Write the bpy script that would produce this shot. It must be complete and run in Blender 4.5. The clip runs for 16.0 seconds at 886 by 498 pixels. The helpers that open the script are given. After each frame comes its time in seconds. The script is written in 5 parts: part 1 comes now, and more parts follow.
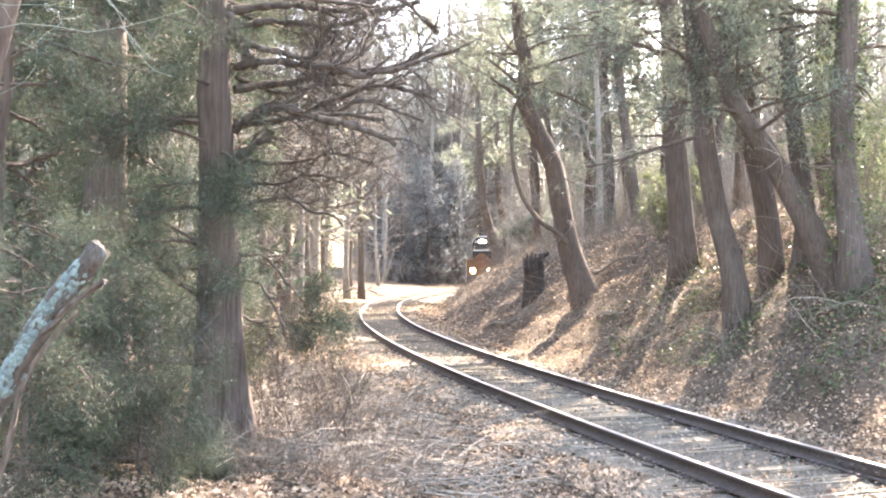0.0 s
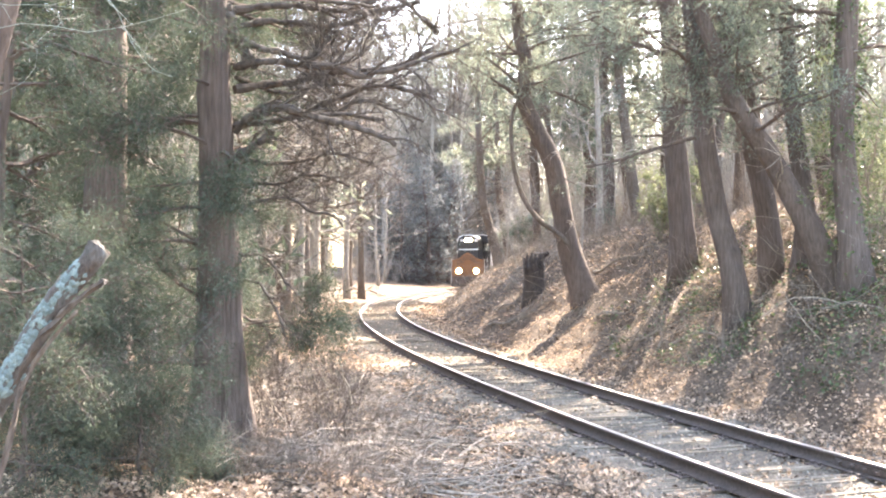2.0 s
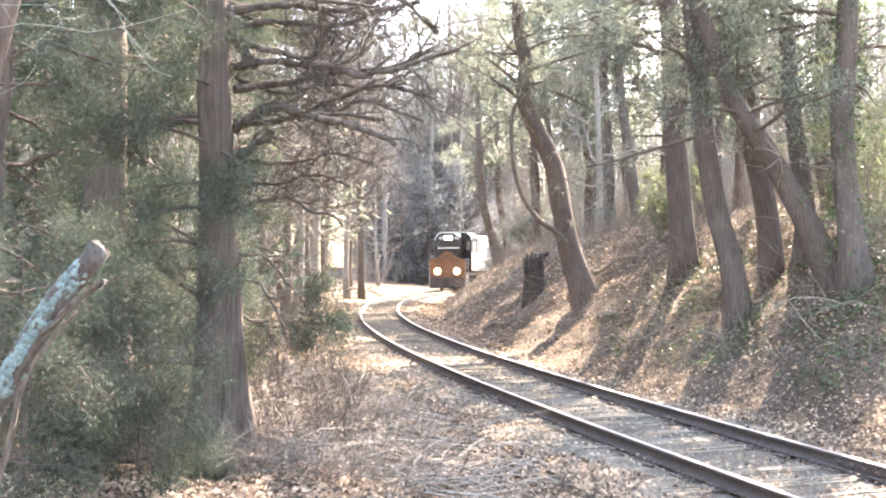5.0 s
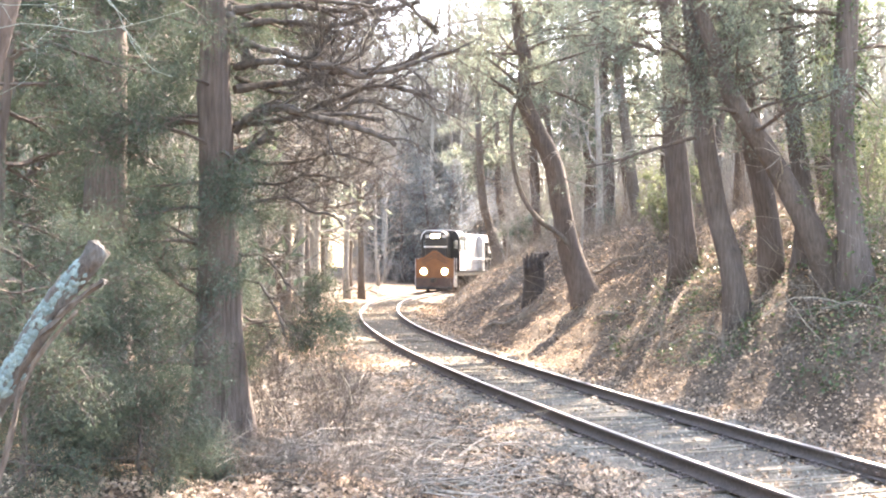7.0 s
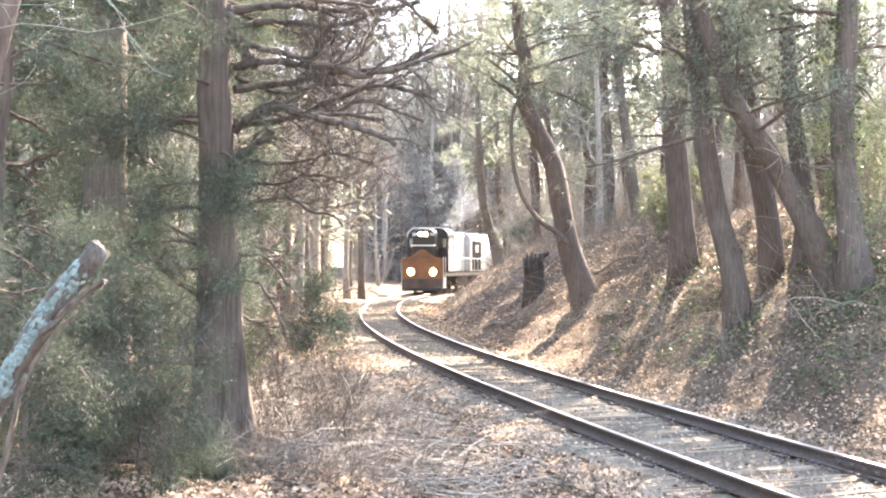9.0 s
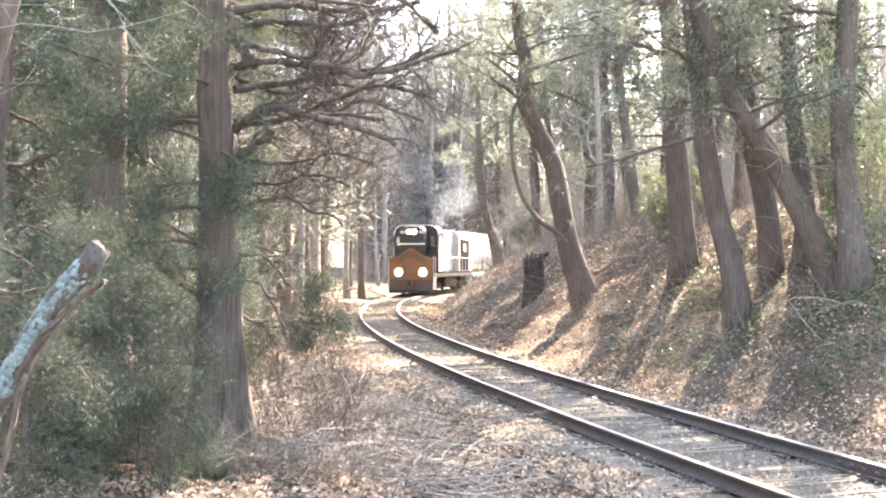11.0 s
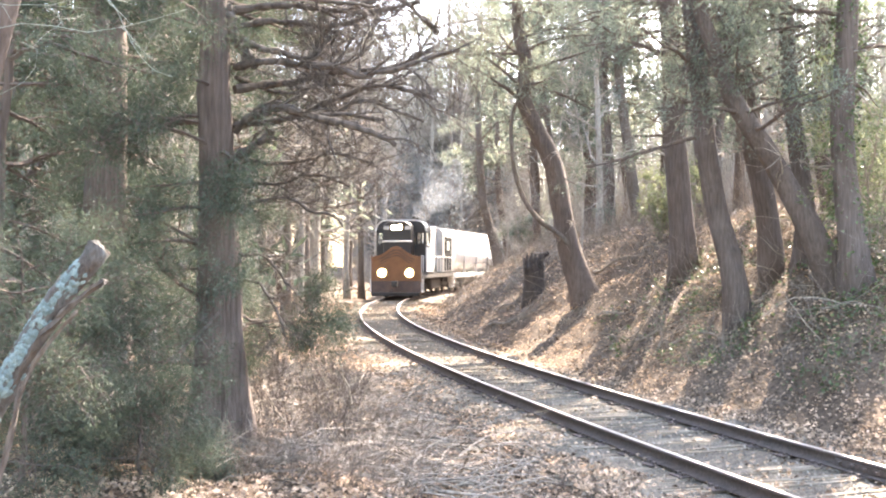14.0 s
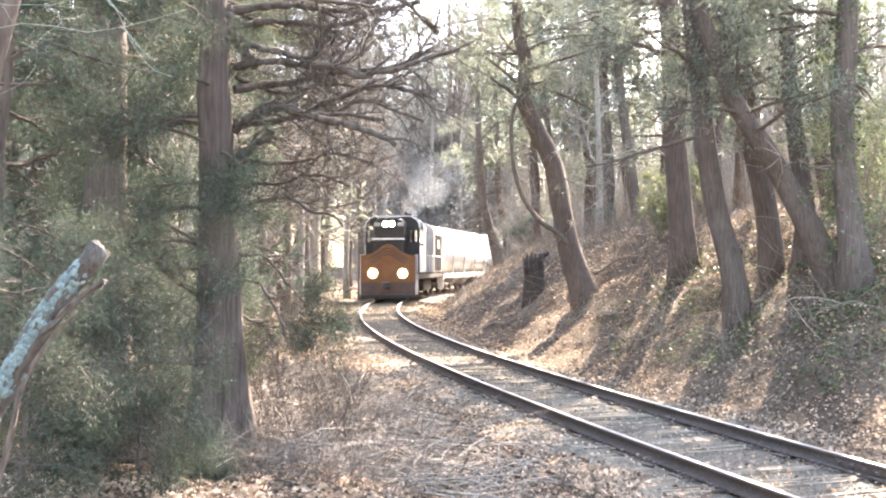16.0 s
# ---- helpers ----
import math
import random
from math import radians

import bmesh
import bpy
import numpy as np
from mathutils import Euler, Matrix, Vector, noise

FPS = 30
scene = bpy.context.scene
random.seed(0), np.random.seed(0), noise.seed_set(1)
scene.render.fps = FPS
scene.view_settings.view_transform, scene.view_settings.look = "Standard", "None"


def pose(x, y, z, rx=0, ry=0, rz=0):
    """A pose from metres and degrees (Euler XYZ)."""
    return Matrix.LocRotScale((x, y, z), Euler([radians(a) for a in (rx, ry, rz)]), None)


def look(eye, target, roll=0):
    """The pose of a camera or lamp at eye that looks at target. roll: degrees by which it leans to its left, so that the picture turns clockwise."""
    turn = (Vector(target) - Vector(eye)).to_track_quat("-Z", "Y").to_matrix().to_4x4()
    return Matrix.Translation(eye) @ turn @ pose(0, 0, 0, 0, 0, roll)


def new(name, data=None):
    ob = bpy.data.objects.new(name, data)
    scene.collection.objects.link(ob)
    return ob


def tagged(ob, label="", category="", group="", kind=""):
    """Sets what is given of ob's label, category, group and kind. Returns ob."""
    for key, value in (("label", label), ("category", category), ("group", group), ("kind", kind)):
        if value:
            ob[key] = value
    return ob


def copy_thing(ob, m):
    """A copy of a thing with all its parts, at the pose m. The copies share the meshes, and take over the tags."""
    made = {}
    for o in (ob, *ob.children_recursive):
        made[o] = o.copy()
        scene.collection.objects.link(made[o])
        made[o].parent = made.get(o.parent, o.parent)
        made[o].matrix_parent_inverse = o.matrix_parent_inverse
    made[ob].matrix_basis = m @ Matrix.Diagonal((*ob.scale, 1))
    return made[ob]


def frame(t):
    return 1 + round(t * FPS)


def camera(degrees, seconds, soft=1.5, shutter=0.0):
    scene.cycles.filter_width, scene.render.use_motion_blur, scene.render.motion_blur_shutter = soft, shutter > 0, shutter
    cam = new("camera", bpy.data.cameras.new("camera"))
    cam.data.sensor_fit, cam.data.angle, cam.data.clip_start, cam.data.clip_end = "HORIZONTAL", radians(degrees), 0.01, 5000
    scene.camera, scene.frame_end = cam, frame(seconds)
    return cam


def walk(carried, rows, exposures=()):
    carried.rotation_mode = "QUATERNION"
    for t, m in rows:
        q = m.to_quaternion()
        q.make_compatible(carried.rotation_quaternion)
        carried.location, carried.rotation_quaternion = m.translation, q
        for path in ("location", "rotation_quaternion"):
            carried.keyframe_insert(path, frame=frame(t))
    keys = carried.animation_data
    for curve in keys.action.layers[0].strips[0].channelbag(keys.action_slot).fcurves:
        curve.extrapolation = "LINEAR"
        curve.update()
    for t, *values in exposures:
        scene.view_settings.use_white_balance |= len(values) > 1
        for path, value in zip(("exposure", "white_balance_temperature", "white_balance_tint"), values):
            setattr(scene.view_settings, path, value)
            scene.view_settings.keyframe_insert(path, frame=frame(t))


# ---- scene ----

cam = camera(51, 16.0, soft=2.1)
EYE = (0.0, 0.0, 2.09)
walk(cam, [(0.0, pose(*EYE, 91.1, 0, 0)), (16.0, pose(*EYE, 91.1, 0, 0))], exposures=[(0.0, 3.58, 7200, 16), (3.0, 3.66, 7200, 16), (7.0, 3.68, 7200, 16), (9.0, 3.68, 7200, 16), (12.5, 3.61, 7200, 16), (16.0, 3.54, 7200, 16)])

# ---- light ----
SUN_TURN, SUN_HIGH = 27.0, 45.0
world = bpy.data.worlds.new("sky")
scene.world = world
world.use_nodes = True
wn = world.node_tree
sky = wn.nodes.new("ShaderNodeTexSky")
sky.sky_type = "NISHITA"
sky.sun_disc = False
sky.sun_elevation, sky.sun_rotation = radians(SUN_HIGH), radians(SUN_TURN)
sky.air_density, sky.dust_density = 1.2, 1.6
wn.links.new(sky.outputs[0], wn.nodes["Background"].inputs[0])
wn.nodes["Background"].inputs[1].default_value = 0.15
sun_data = bpy.data.lights.new("sun", "SUN")
sun_data.energy, sun_data.angle, sun_data.color = 4.8, radians(0.5), (1.0, 0.93, 0.83)
sun = new("sun", sun_data)
a, e = radians(SUN_TURN), radians(SUN_HIGH)
sun.matrix_world = look((200 * math.sin(a) * math.cos(e), 200 * math.cos(a) * math.cos(e), 200 * math.sin(e)), (0, 0, 0))


# ---- materials ----
def ramp(nt, fac, stops):
    n = nt.nodes.new("ShaderNodeValToRGB")
    els = n.color_ramp.elements
    while len(els) < len(stops):
        els.new(0.5)
    for el, (p, c) in zip(els, stops):
        el.position, el.color = p, (*c, 1)
    nt.links.new(fac, n.inputs[0])
    return n.outputs[0]


def noise_node(nt, vec, scale, detail=5.0, rough=0.6):
    n = nt.nodes.new("ShaderNodeTexNoise")
    n.inputs["Scale"].default_value, n.inputs["Detail"].default_value, n.inputs["Roughness"].default_value = scale, detail, rough
    nt.links.new(vec, n.inputs["Vector"])
    return n.outputs["Fac"]


def mixed(nt, fac, c1, c2, how="MIX", amount=None):
    n = nt.nodes.new("ShaderNodeMix")
    n.data_type, n.blend_type = "RGBA", how
    if amount is None:
        nt.links.new(fac, n.inputs[0])
    else:
        n.inputs[0].default_value = amount
    for s, c in ((6, c1), (7, c2)):
        if isinstance(c, tuple):
            n.inputs[s].default_value = (*c, 1)
        else:
            nt.links.new(c, n.inputs[s])
    return n.outputs[2]


def surface(name, dark, light, scale=(8, 8, 8), rough=0.8, metal=0.0, bump=0.3, big=0.5, stain=(0.5, 0.5, 0.5), amount=0.35, depth=0.01, see=0.0, vary=0.0):
    """A procedural surface: fine grain from dark to light, broad stains over it, relief. see: light that comes through; vary: piece to piece."""
    m = bpy.data.materials.new(name)
    m.use_nodes = True
    nt = m.node_tree
    bsdf = nt.nodes["Principled BSDF"]
    tc = nt.nodes.new("ShaderNodeTexCoord")
    mp = nt.nodes.new("ShaderNodeMapping")
    mp.inputs["Scale"].default_value = scale
    nt.links.new(tc.outputs["Object"], mp.inputs[0])
    grain = noise_node(nt, mp.outputs[0], 1.0)
    col = ramp(nt, grain, [(0.3, dark), (0.7, light)])
    broad = noise_node(nt, tc.outputs["Object"], big, 3.0)
    patch = ramp(nt, broad, [(0.42, (0, 0, 0)), (0.62, (1, 1, 1))])
    tinted = mixed(nt, None, col, stain, "MULTIPLY", amount=1.0)
    mm = nt.nodes.new("ShaderNodeMath")
    mm.operation = "MULTIPLY"
    nt.links.new(patch, mm.inputs[0])
    mm.inputs[1].default_value = amount
    col = mixed(nt, mm.outputs[0], col, tinted)
    if vary > 0:
        geo = nt.nodes.new("ShaderNodeNewGeometry")
        var = ramp(nt, geo.outputs["Random Per Island"], [(0.0, (1 - vary, 1 - vary, 1 - vary)), (0.5, (1, 1, 1)), (1.0, (1 + vary, 1 + vary * 0.95, 1 + vary * 0.88))])
        col = mixed(nt, None, col, var, "MULTIPLY", amount=1.0)
    nt.links.new(col, bsdf.inputs["Base Color"])
    bsdf.inputs["Roughness"].default_value, bsdf.inputs["Metallic"].default_value = rough, metal
    if bump:
        b = nt.nodes.new("ShaderNodeBump")
        b.inputs["Strength"].default_value, b.inputs["Distance"].default_value = bump, depth
        nt.links.new(grain, b.inputs["Height"])
        nt.links.new(b.outputs[0], bsdf.inputs["Normal"])
    if see:
        tr = nt.nodes.new("ShaderNodeBsdfTranslucent")
        nt.links.new(col, tr.inputs[0])
        mx = nt.nodes.new("ShaderNodeMixShader")
        mx.inputs[0].default_value = see
        nt.links.new(bsdf.outputs[0], mx.inputs[1])
        nt.links.new(tr.outputs[0], mx.inputs[2])
        nt.links.new(mx.outputs[0], nt.nodes["Material Output"].inputs[0])
    return m


def glowing(name, colour, strength):
    m = bpy.data.materials.new(name)
    m.use_nodes = True
    b = m.node_tree.nodes["Principled BSDF"]
    b.inputs["Base Color"].default_value = (*colour, 1)
    b.inputs["Emission Color"].default_value = (*colour, 1)
    b.inputs["Emission Strength"].default_value = strength
    return m


M = {
    "ground": surface("leaf_litter_soil", (0.032, 0.024, 0.018), (0.19, 0.143, 0.104), (16, 16, 16), 0.95, 0, 1.0, 0.35, (0.6, 0.55, 0.5), 0.7, 0.05),
    "roadbed": surface("gravel_and_dirt", (0.055, 0.048, 0.038), (0.22, 0.19, 0.15), (28, 28, 28), 0.95, 0, 1.0, 0.8, (0.6, 0.58, 0.55), 0.6, 0.03),
    "tie": surface("weathered_tie_wood", (0.065, 0.053, 0.041), (0.33, 0.28, 0.215), (2.5, 45, 45), 0.9, 0, 1.0, 1.3, (0.6, 0.55, 0.5), 0.6, 0.008),
    "rust": surface("rusty_rail_steel", (0.055, 0.043, 0.038), (0.13, 0.10, 0.085), (6, 30, 30), 0.75, 0.2, 0.4, 1.0, (0.7, 0.6, 0.55), 0.5, 0.003),
    "railtop": surface("worn_rail_head", (0.45, 0.43, 0.40), (0.72, 0.70, 0.67), (2, 40, 40), 0.42, 1.0, 0.1, 0.6, (0.6, 0.52, 0.45), 0.6, 0.001),
    "cedar_bark": surface("shaggy_cedar_bark", (0.076, 0.059, 0.050), (0.155, 0.122, 0.104), (34, 34, 3), 0.95, 0, 0.8, 1.6, (0.65, 0.62, 0.6), 0.5, 0.03),
    # darker than dry wood: the limbs' backlit shade is in the colour
    "dead_limb": surface("backlit_dark_limb_bark", (0.035, 0.028, 0.023), (0.12, 0.096, 0.078), (20, 20, 9), 0.9, 0, 0.6, 1.4, (0.7, 0.66, 0.6), 0.5, 0.01),
    "rotten_wood": surface("dark_rotten_wood", (0.026, 0.02, 0.017), (0.085, 0.066, 0.055), (16, 16, 5), 0.95, 0, 1.0, 1.6, (0.7, 0.66, 0.6), 0.5, 0.03),
    "bark": surface("grey_brown_bark", (0.075, 0.058, 0.048), (0.19, 0.155, 0.13), (24, 24, 6), 0.95, 0, 1.0, 1.2, (0.7, 0.7, 0.62), 0.5, 0.03),
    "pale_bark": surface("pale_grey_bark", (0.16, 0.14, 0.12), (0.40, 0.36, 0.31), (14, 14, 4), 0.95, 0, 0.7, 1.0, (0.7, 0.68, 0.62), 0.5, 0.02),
    "dead_wood": surface("dry_dead_wood", (0.10, 0.080, 0.064), (0.36, 0.31, 0.25), (20, 20, 8), 0.9, 0, 0.6, 1.0, (0.7, 0.66, 0.6), 0.5, 0.01, vary=0.25),
    "cedar_leaf": surface("cedar_needles", (0.045, 0.060, 0.042), (0.092, 0.115, 0.080), (5, 5, 5), 0.7, 0, 0, 0.7, (0.8, 0.75, 0.55), 0.6, see=0.38, vary=0.35),
    # lightened blue-grey, with the far clump's haze mixed into the colour
    "clump_leaf": surface("haze_lifted_needles", (0.115, 0.122, 0.118), (0.20, 0.21, 0.205), (4, 4, 4), 0.7, 0, 0, 0.4, (0.8, 0.8, 0.9), 0.6, see=0.6, vary=0.4),
    # greyed and paled green: the haze is put into these needles' colour
    "pine_leaf": surface("haze_greyed_needles", (0.110, 0.128, 0.100), (0.20, 0.222, 0.178), (4, 4, 4), 0.7, 0, 0, 0.5, (0.95, 0.9, 0.8), 0.6, see=0.66, vary=0.4),
    "shrub_leaf": surface("yellow_green_leaves", (0.115, 0.13, 0.068), (0.215, 0.23, 0.125), (4, 4, 4), 0.5, 0, 0, 0.8, (0.8, 0.85, 0.6), 0.5, see=0.45, vary=0.3),
    "ivy_leaf": surface("glossy_ivy_leaves", (0.05, 0.08, 0.03), (0.11, 0.15, 0.06), (5, 5, 5), 0.4, 0, 0, 1.5, (0.9, 0.8, 0.6), 0.5, see=0.3, vary=0.35),
    "dry_leaf": surface("dry_fallen_leaves", (0.19, 0.137, 0.098), (0.56, 0.44, 0.335), (3, 3, 3), 0.85, 0, 0, 0.8, (0.75, 0.66, 0.58), 0.6, see=0.25, vary=0.85),
    "twig": surface("grey_twigs", (0.11, 0.085, 0.068), (0.29, 0.24, 0.195), (8, 8, 8), 0.9, 0, 0, 0.8, (0.75, 0.7, 0.65), 0.5, vary=0.3),
    "orange": surface("orange_engine_paint", (0.145, 0.058, 0.020), (0.20, 0.084, 0.030), (3, 3, 3), 0.45, 0, 0.05, 1.2, (0.7, 0.62, 0.55), 0.5, 0.003),
    "grimy_orange": surface("grimy_brown_orange_paint", (0.045, 0.025, 0.016), (0.085, 0.044, 0.026), (5, 5, 5), 0.6, 0, 0.1, 1.5, (0.6, 0.55, 0.5), 0.6, 0.003),
    # grey of the shaded triangles on the white hopper sides
    "shade_grey": surface("shade_grey_panel", (0.13, 0.128, 0.122), (0.21, 0.205, 0.195), (3, 3, 3), 0.6, 0, 0.05, 0.9, (0.8, 0.77, 0.72), 0.5, 0.003),
    # warm emission that imitates the halo round the lit lamps
    "reflector": glowing("halo_glow_disc", (1.0, 0.64, 0.26), 0.13),
    "black": surface("black_engine_paint", (0.010, 0.010, 0.010), (0.022, 0.020, 0.019), (4, 4, 4), 0.5, 0, 0.05, 1.0, (0.8, 0.75, 0.7), 0.5, 0.003),
    # near-black, for the deck and for the darkness of a shaded opening
    "near_black": surface("near_black_panel", (0.008, 0.008, 0.008), (0.016, 0.015, 0.014), (4, 4, 4), 0.7, 0, 0.05, 1.0, (0.8, 0.75, 0.7), 0.5, 0.003),
    "white": surface("dusty_white_paint", (0.66, 0.645, 0.615), (0.80, 0.785, 0.755), (2, 2, 2), 0.5, 0, 0.05, 0.9, (0.85, 0.82, 0.76), 0.5, 0.003),
    "grey": surface("light_grey_paint", (0.36, 0.35, 0.33), (0.50, 0.48, 0.45), (2, 2, 2), 0.5, 0, 0.05, 0.9, (0.8, 0.77, 0.72), 0.5, 0.003),
    "steel": surface("grimy_black_steel", (0.03, 0.027, 0.024), (0.09, 0.08, 0.07), (9, 9, 9), 0.7, 0.4, 0.3, 1.0, (0.7, 0.65, 0.6), 0.5, 0.004),
    "lamp": glowing("lit_headlight", (1.0, 0.86, 0.56), 12.0),
    "lichen": surface("lichened_bark", (0.045, 0.036, 0.031), (0.105, 0.086, 0.075), (50, 50, 14), 0.95, 0, 1.0, 9.0, (1.3, 1.6, 1.65), 0.8, 0.02),
    "lichen_crust": surface("blue_green_lichen", (0.095, 0.13, 0.126), (0.185, 0.235, 0.228), (60, 60, 60), 0.95, 0, 0.6, 20.0, (0.75, 0.8, 0.8), 0.6, 0.004, vary=0.25),
    "shed_twig": surface("pale_green_twig_bark", (0.17, 0.19, 0.16), (0.29, 0.31, 0.27), (20, 20, 20), 0.85, 0, 0, 3.0, (0.8, 0.85, 0.8), 0.5),
    "stone": surface("grey_tan_stone", (0.12, 0.105, 0.085), (0.34, 0.30, 0.25), (12, 12, 12), 0.9, 0, 0, 1.0, (0.75, 0.72, 0.68), 0.5, vary=0.4),
    "number": surface("white_number_board", (0.34, 0.33, 0.31), (0.44, 0.43, 0.41), (5, 5, 5), 0.5, 0, 0, 1.0, (0.9, 0.9, 0.88), 0.3),
}
for dull in ("tie", "roadbed", "stone", "ground", "dry_leaf", "cedar_bark", "bark"):
    M[dull].node_tree.nodes["Principled BSDF"].inputs["Specular IOR Level"].default_value = 0.15
M["near_black"].node_tree.nodes["Principled BSDF"].inputs["Specular IOR Level"].default_value = 0.05
glass = bpy.data.materials.new("window_glass")
glass.use_nodes = True
gb = glass.node_tree.nodes["Principled BSDF"]
gb.inputs["Base Color"].default_value = (0.75, 0.8, 0.8, 1)
gb.inputs["Roughness"].default_value = 0.03
gb.inputs["Transmission Weight"].default_value = 0.95
M["glass"] = glass
smoke = bpy.data.materials.new("thin_exhaust_smoke")
smoke.use_nodes = True
sn = smoke.node_tree
thin, veil, both = sn.nodes.new("ShaderNodeBsdfTransparent"), sn.nodes.new("ShaderNodeBsdfDiffuse"), sn.nodes.new("ShaderNodeMixShader")
veil.inputs[0].default_value = (0.74, 0.78, 0.82, 1)
both.inputs[0].default_value = 0.02
glow_through, halves = sn.nodes.new("ShaderNodeBsdfTranslucent"), sn.nodes.new("ShaderNodeMixShader")
glow_through.inputs[0].default_value = (0.74, 0.78, 0.82, 1)
sn.links.new(veil.outputs[0], halves.inputs[1])
sn.links.new(glow_through.outputs[0], halves.inputs[2])
sn.links.new(thin.outputs[0], both.inputs[1])
sn.links.new(halves.outputs[0], both.inputs[2])
sn.links.new(both.outputs[0], sn.nodes["Material Output"].inputs[0])
M["smoke"] = smoke


# ---- mesh tools ----
class Build:
    """Collects vertices and faces for one mesh."""

    def __init__(self):
        self.v, self.f, self.n = [], [], 0

    def add(self, verts, faces):
        self.v.append(np.asarray(verts, float).reshape(-1, 3))
        k = self.n
        self.f.extend([tuple(i + k for i in fc) for fc in faces])
        self.n += len(self.v[-1])

    def tube(self, pts, radii, sides=5, cap=True):
        pts = np.asarray(pts, float)
        t = np.gradient(pts, axis=0)
        t /= np.linalg.norm(t, axis=1)[:, None] + 1e-9
        ref = np.array([0.0, 0.0, 1.0]) if abs(t[:, 2]).mean() < 0.8 else np.array([1.0, 0.0, 0.0])
        u = np.cross(t, ref)
        u /= np.linalg.norm(u, axis=1)[:, None] + 1e-9
        w = np.cross(t, u)
        an = np.arange(sides) * 2 * np.pi / sides
        r = np.asarray(radii, float)[:, None, None]
        ring = pts[:, None, :] + r * (np.cos(an)[None, :, None] * u[:, None, :] + np.sin(an)[None, :, None] * w[:, None, :])
        faces = []
        for i in range(len(pts) - 1):
            for j in range(sides):
                k = (j + 1) % sides
                faces.append((i * sides + j, i * sides + k, (i + 1) * sides + k, (i + 1) * sides + j))
        if cap:
            faces.append(tuple(range(sides))[::-1])
            faces.append(tuple((len(pts) - 1) * sides + j for j in range(sides)))
        self.add(ring.reshape(-1, 3), faces)

    def box(self, x0, x1, y0, y1, z0, z1, cut=0.0):
        """A block, its edges cut back by cut."""
        bm = bmesh.new()
        bmesh.ops.create_cube(bm, size=1)
        for v in bm.verts:
            v.co = Vector(((x0 + x1) / 2 + v.co.x * (x1 - x0), (y0 + y1) / 2 + v.co.y * (y1 - y0), (z0 + z1) / 2 + v.co.z * (z1 - z0)))
        if cut:
            bmesh.ops.bevel(bm, geom=bm.edges[:], offset=cut, segments=2, affect="EDGES", profile=0.5)
        bm.verts.index_update()
        self.add([tuple(v.co) for v in bm.verts], [tuple(v.index for v in fc.verts) for fc in bm.faces])
        bm.free()
        return self

    def loft(self, sections):
        """Joins closed outlines of equal count, with both ends closed."""
        n = len(sections[0])
        faces = []
        for i in range(len(sections) - 1):
            for j in range(n):
                k = (j + 1) % n
                faces.append((i * n + j, i * n + k, (i + 1) * n + k, (i + 1) * n + j))
        faces.append(tuple(range(n))[::-1])
        faces.append(tuple((len(sections) - 1) * n + j for j in range(n)))
        self.add(np.concatenate([np.asarray(s, float) for s in sections]), faces)
        return self

    def blades(self, pos, way, length, width, rng, fold=0.25, flat=0.0):
        """Small folded leaves or needle sprays at pos along way; flat ones lie on the ground."""
        pos, way = np.asarray(pos), np.asarray(way)
        n = len(pos)
        way = way / (np.linalg.norm(way, axis=1)[:, None] + 1e-9)
        side = np.cross(way, rng.normal(size=(n, 3)) + np.array([0, 0, flat]))
        side /= np.linalg.norm(side, axis=1)[:, None] + 1e-9
        up = np.cross(side, way)
        l, w = np.asarray(length)[:, None], np.asarray(width)[:, None]
        mid = pos + way * l * 0.5
        quad = np.stack([pos, mid + side * w * 0.5 + up * w * fold, pos + way * l, mid - side * w * 0.5 + up * w * fold], 1)
        k = self.n
        self.v.append(quad.reshape(-1, 3))
        idx = np.arange(n) * 4 + k
        self.f.extend(map(tuple, np.stack([idx, idx + 1, idx + 2], 1).tolist()))
        self.f.extend(map(tuple, np.stack([idx, idx + 2, idx + 3], 1).tolist()))
        self.n += 4 * n

    def mesh(self, name, material, smooth=False):
        me = bpy.data.meshes.new(name)
        me.from_pydata(np.concatenate(self.v).tolist() if self.v else [], [], self.f)
        me.materials.append(material)
        if smooth:
            me.polygons.foreach_set("use_smooth", [True] * len(me.polygons))
        me.update()
        return me


def part(name, build, material, parent, label="", smooth=False):
    ob = new(name, build.mesh(name, M[material], smooth))
    ob.parent = parent
    return tagged(ob, label)


def thing(name, label, category, group="", at=None):
    ob = new(name)
    ob.empty_display_size = 0.2
    if at is not None:
        ob.matrix_world = at
    return tagged(ob, label, category, group)


# ---- the line of the track ----
STEP = 0.5
LINE_S = np.arange(-40, 150.01, STEP)
bend = np.interp(LINE_S, [0, 20, 40, 60, 80, 100], [0.00722, 0.00856, 0.00921, 0.00894, 0.00832, 0.0076])
LINE_T = np.concatenate([[0], np.cumsum((bend[1:] + bend[:-1]) / 2 * STEP)])
zero = int(40 / STEP)
LINE_T += -0.27843 - LINE_T[zero]
half_t = (LINE_T[1:] + LINE_T[:-1]) / 2
LINE_X = np.concatenate([[0], np.cumsum(np.sin(half_t) * STEP)])
LINE_Y = np.concatenate([[0], np.cumsum(np.cos(half_t) * STEP)])
LINE_X += 1.980 - LINE_X[zero]
LINE_Y += 12.335 - LINE_Y[zero]
RAIL_Z = 0.30


def on_line(s, off=0.0):
    """x, y and heading of the track at s metres along it, off metres to its side."""
    x, y, t = (np.interp(s, LINE_S, q) for q in (LINE_X, LINE_Y, LINE_T))
    return x + off * np.cos(t), y - off * np.sin(t), t


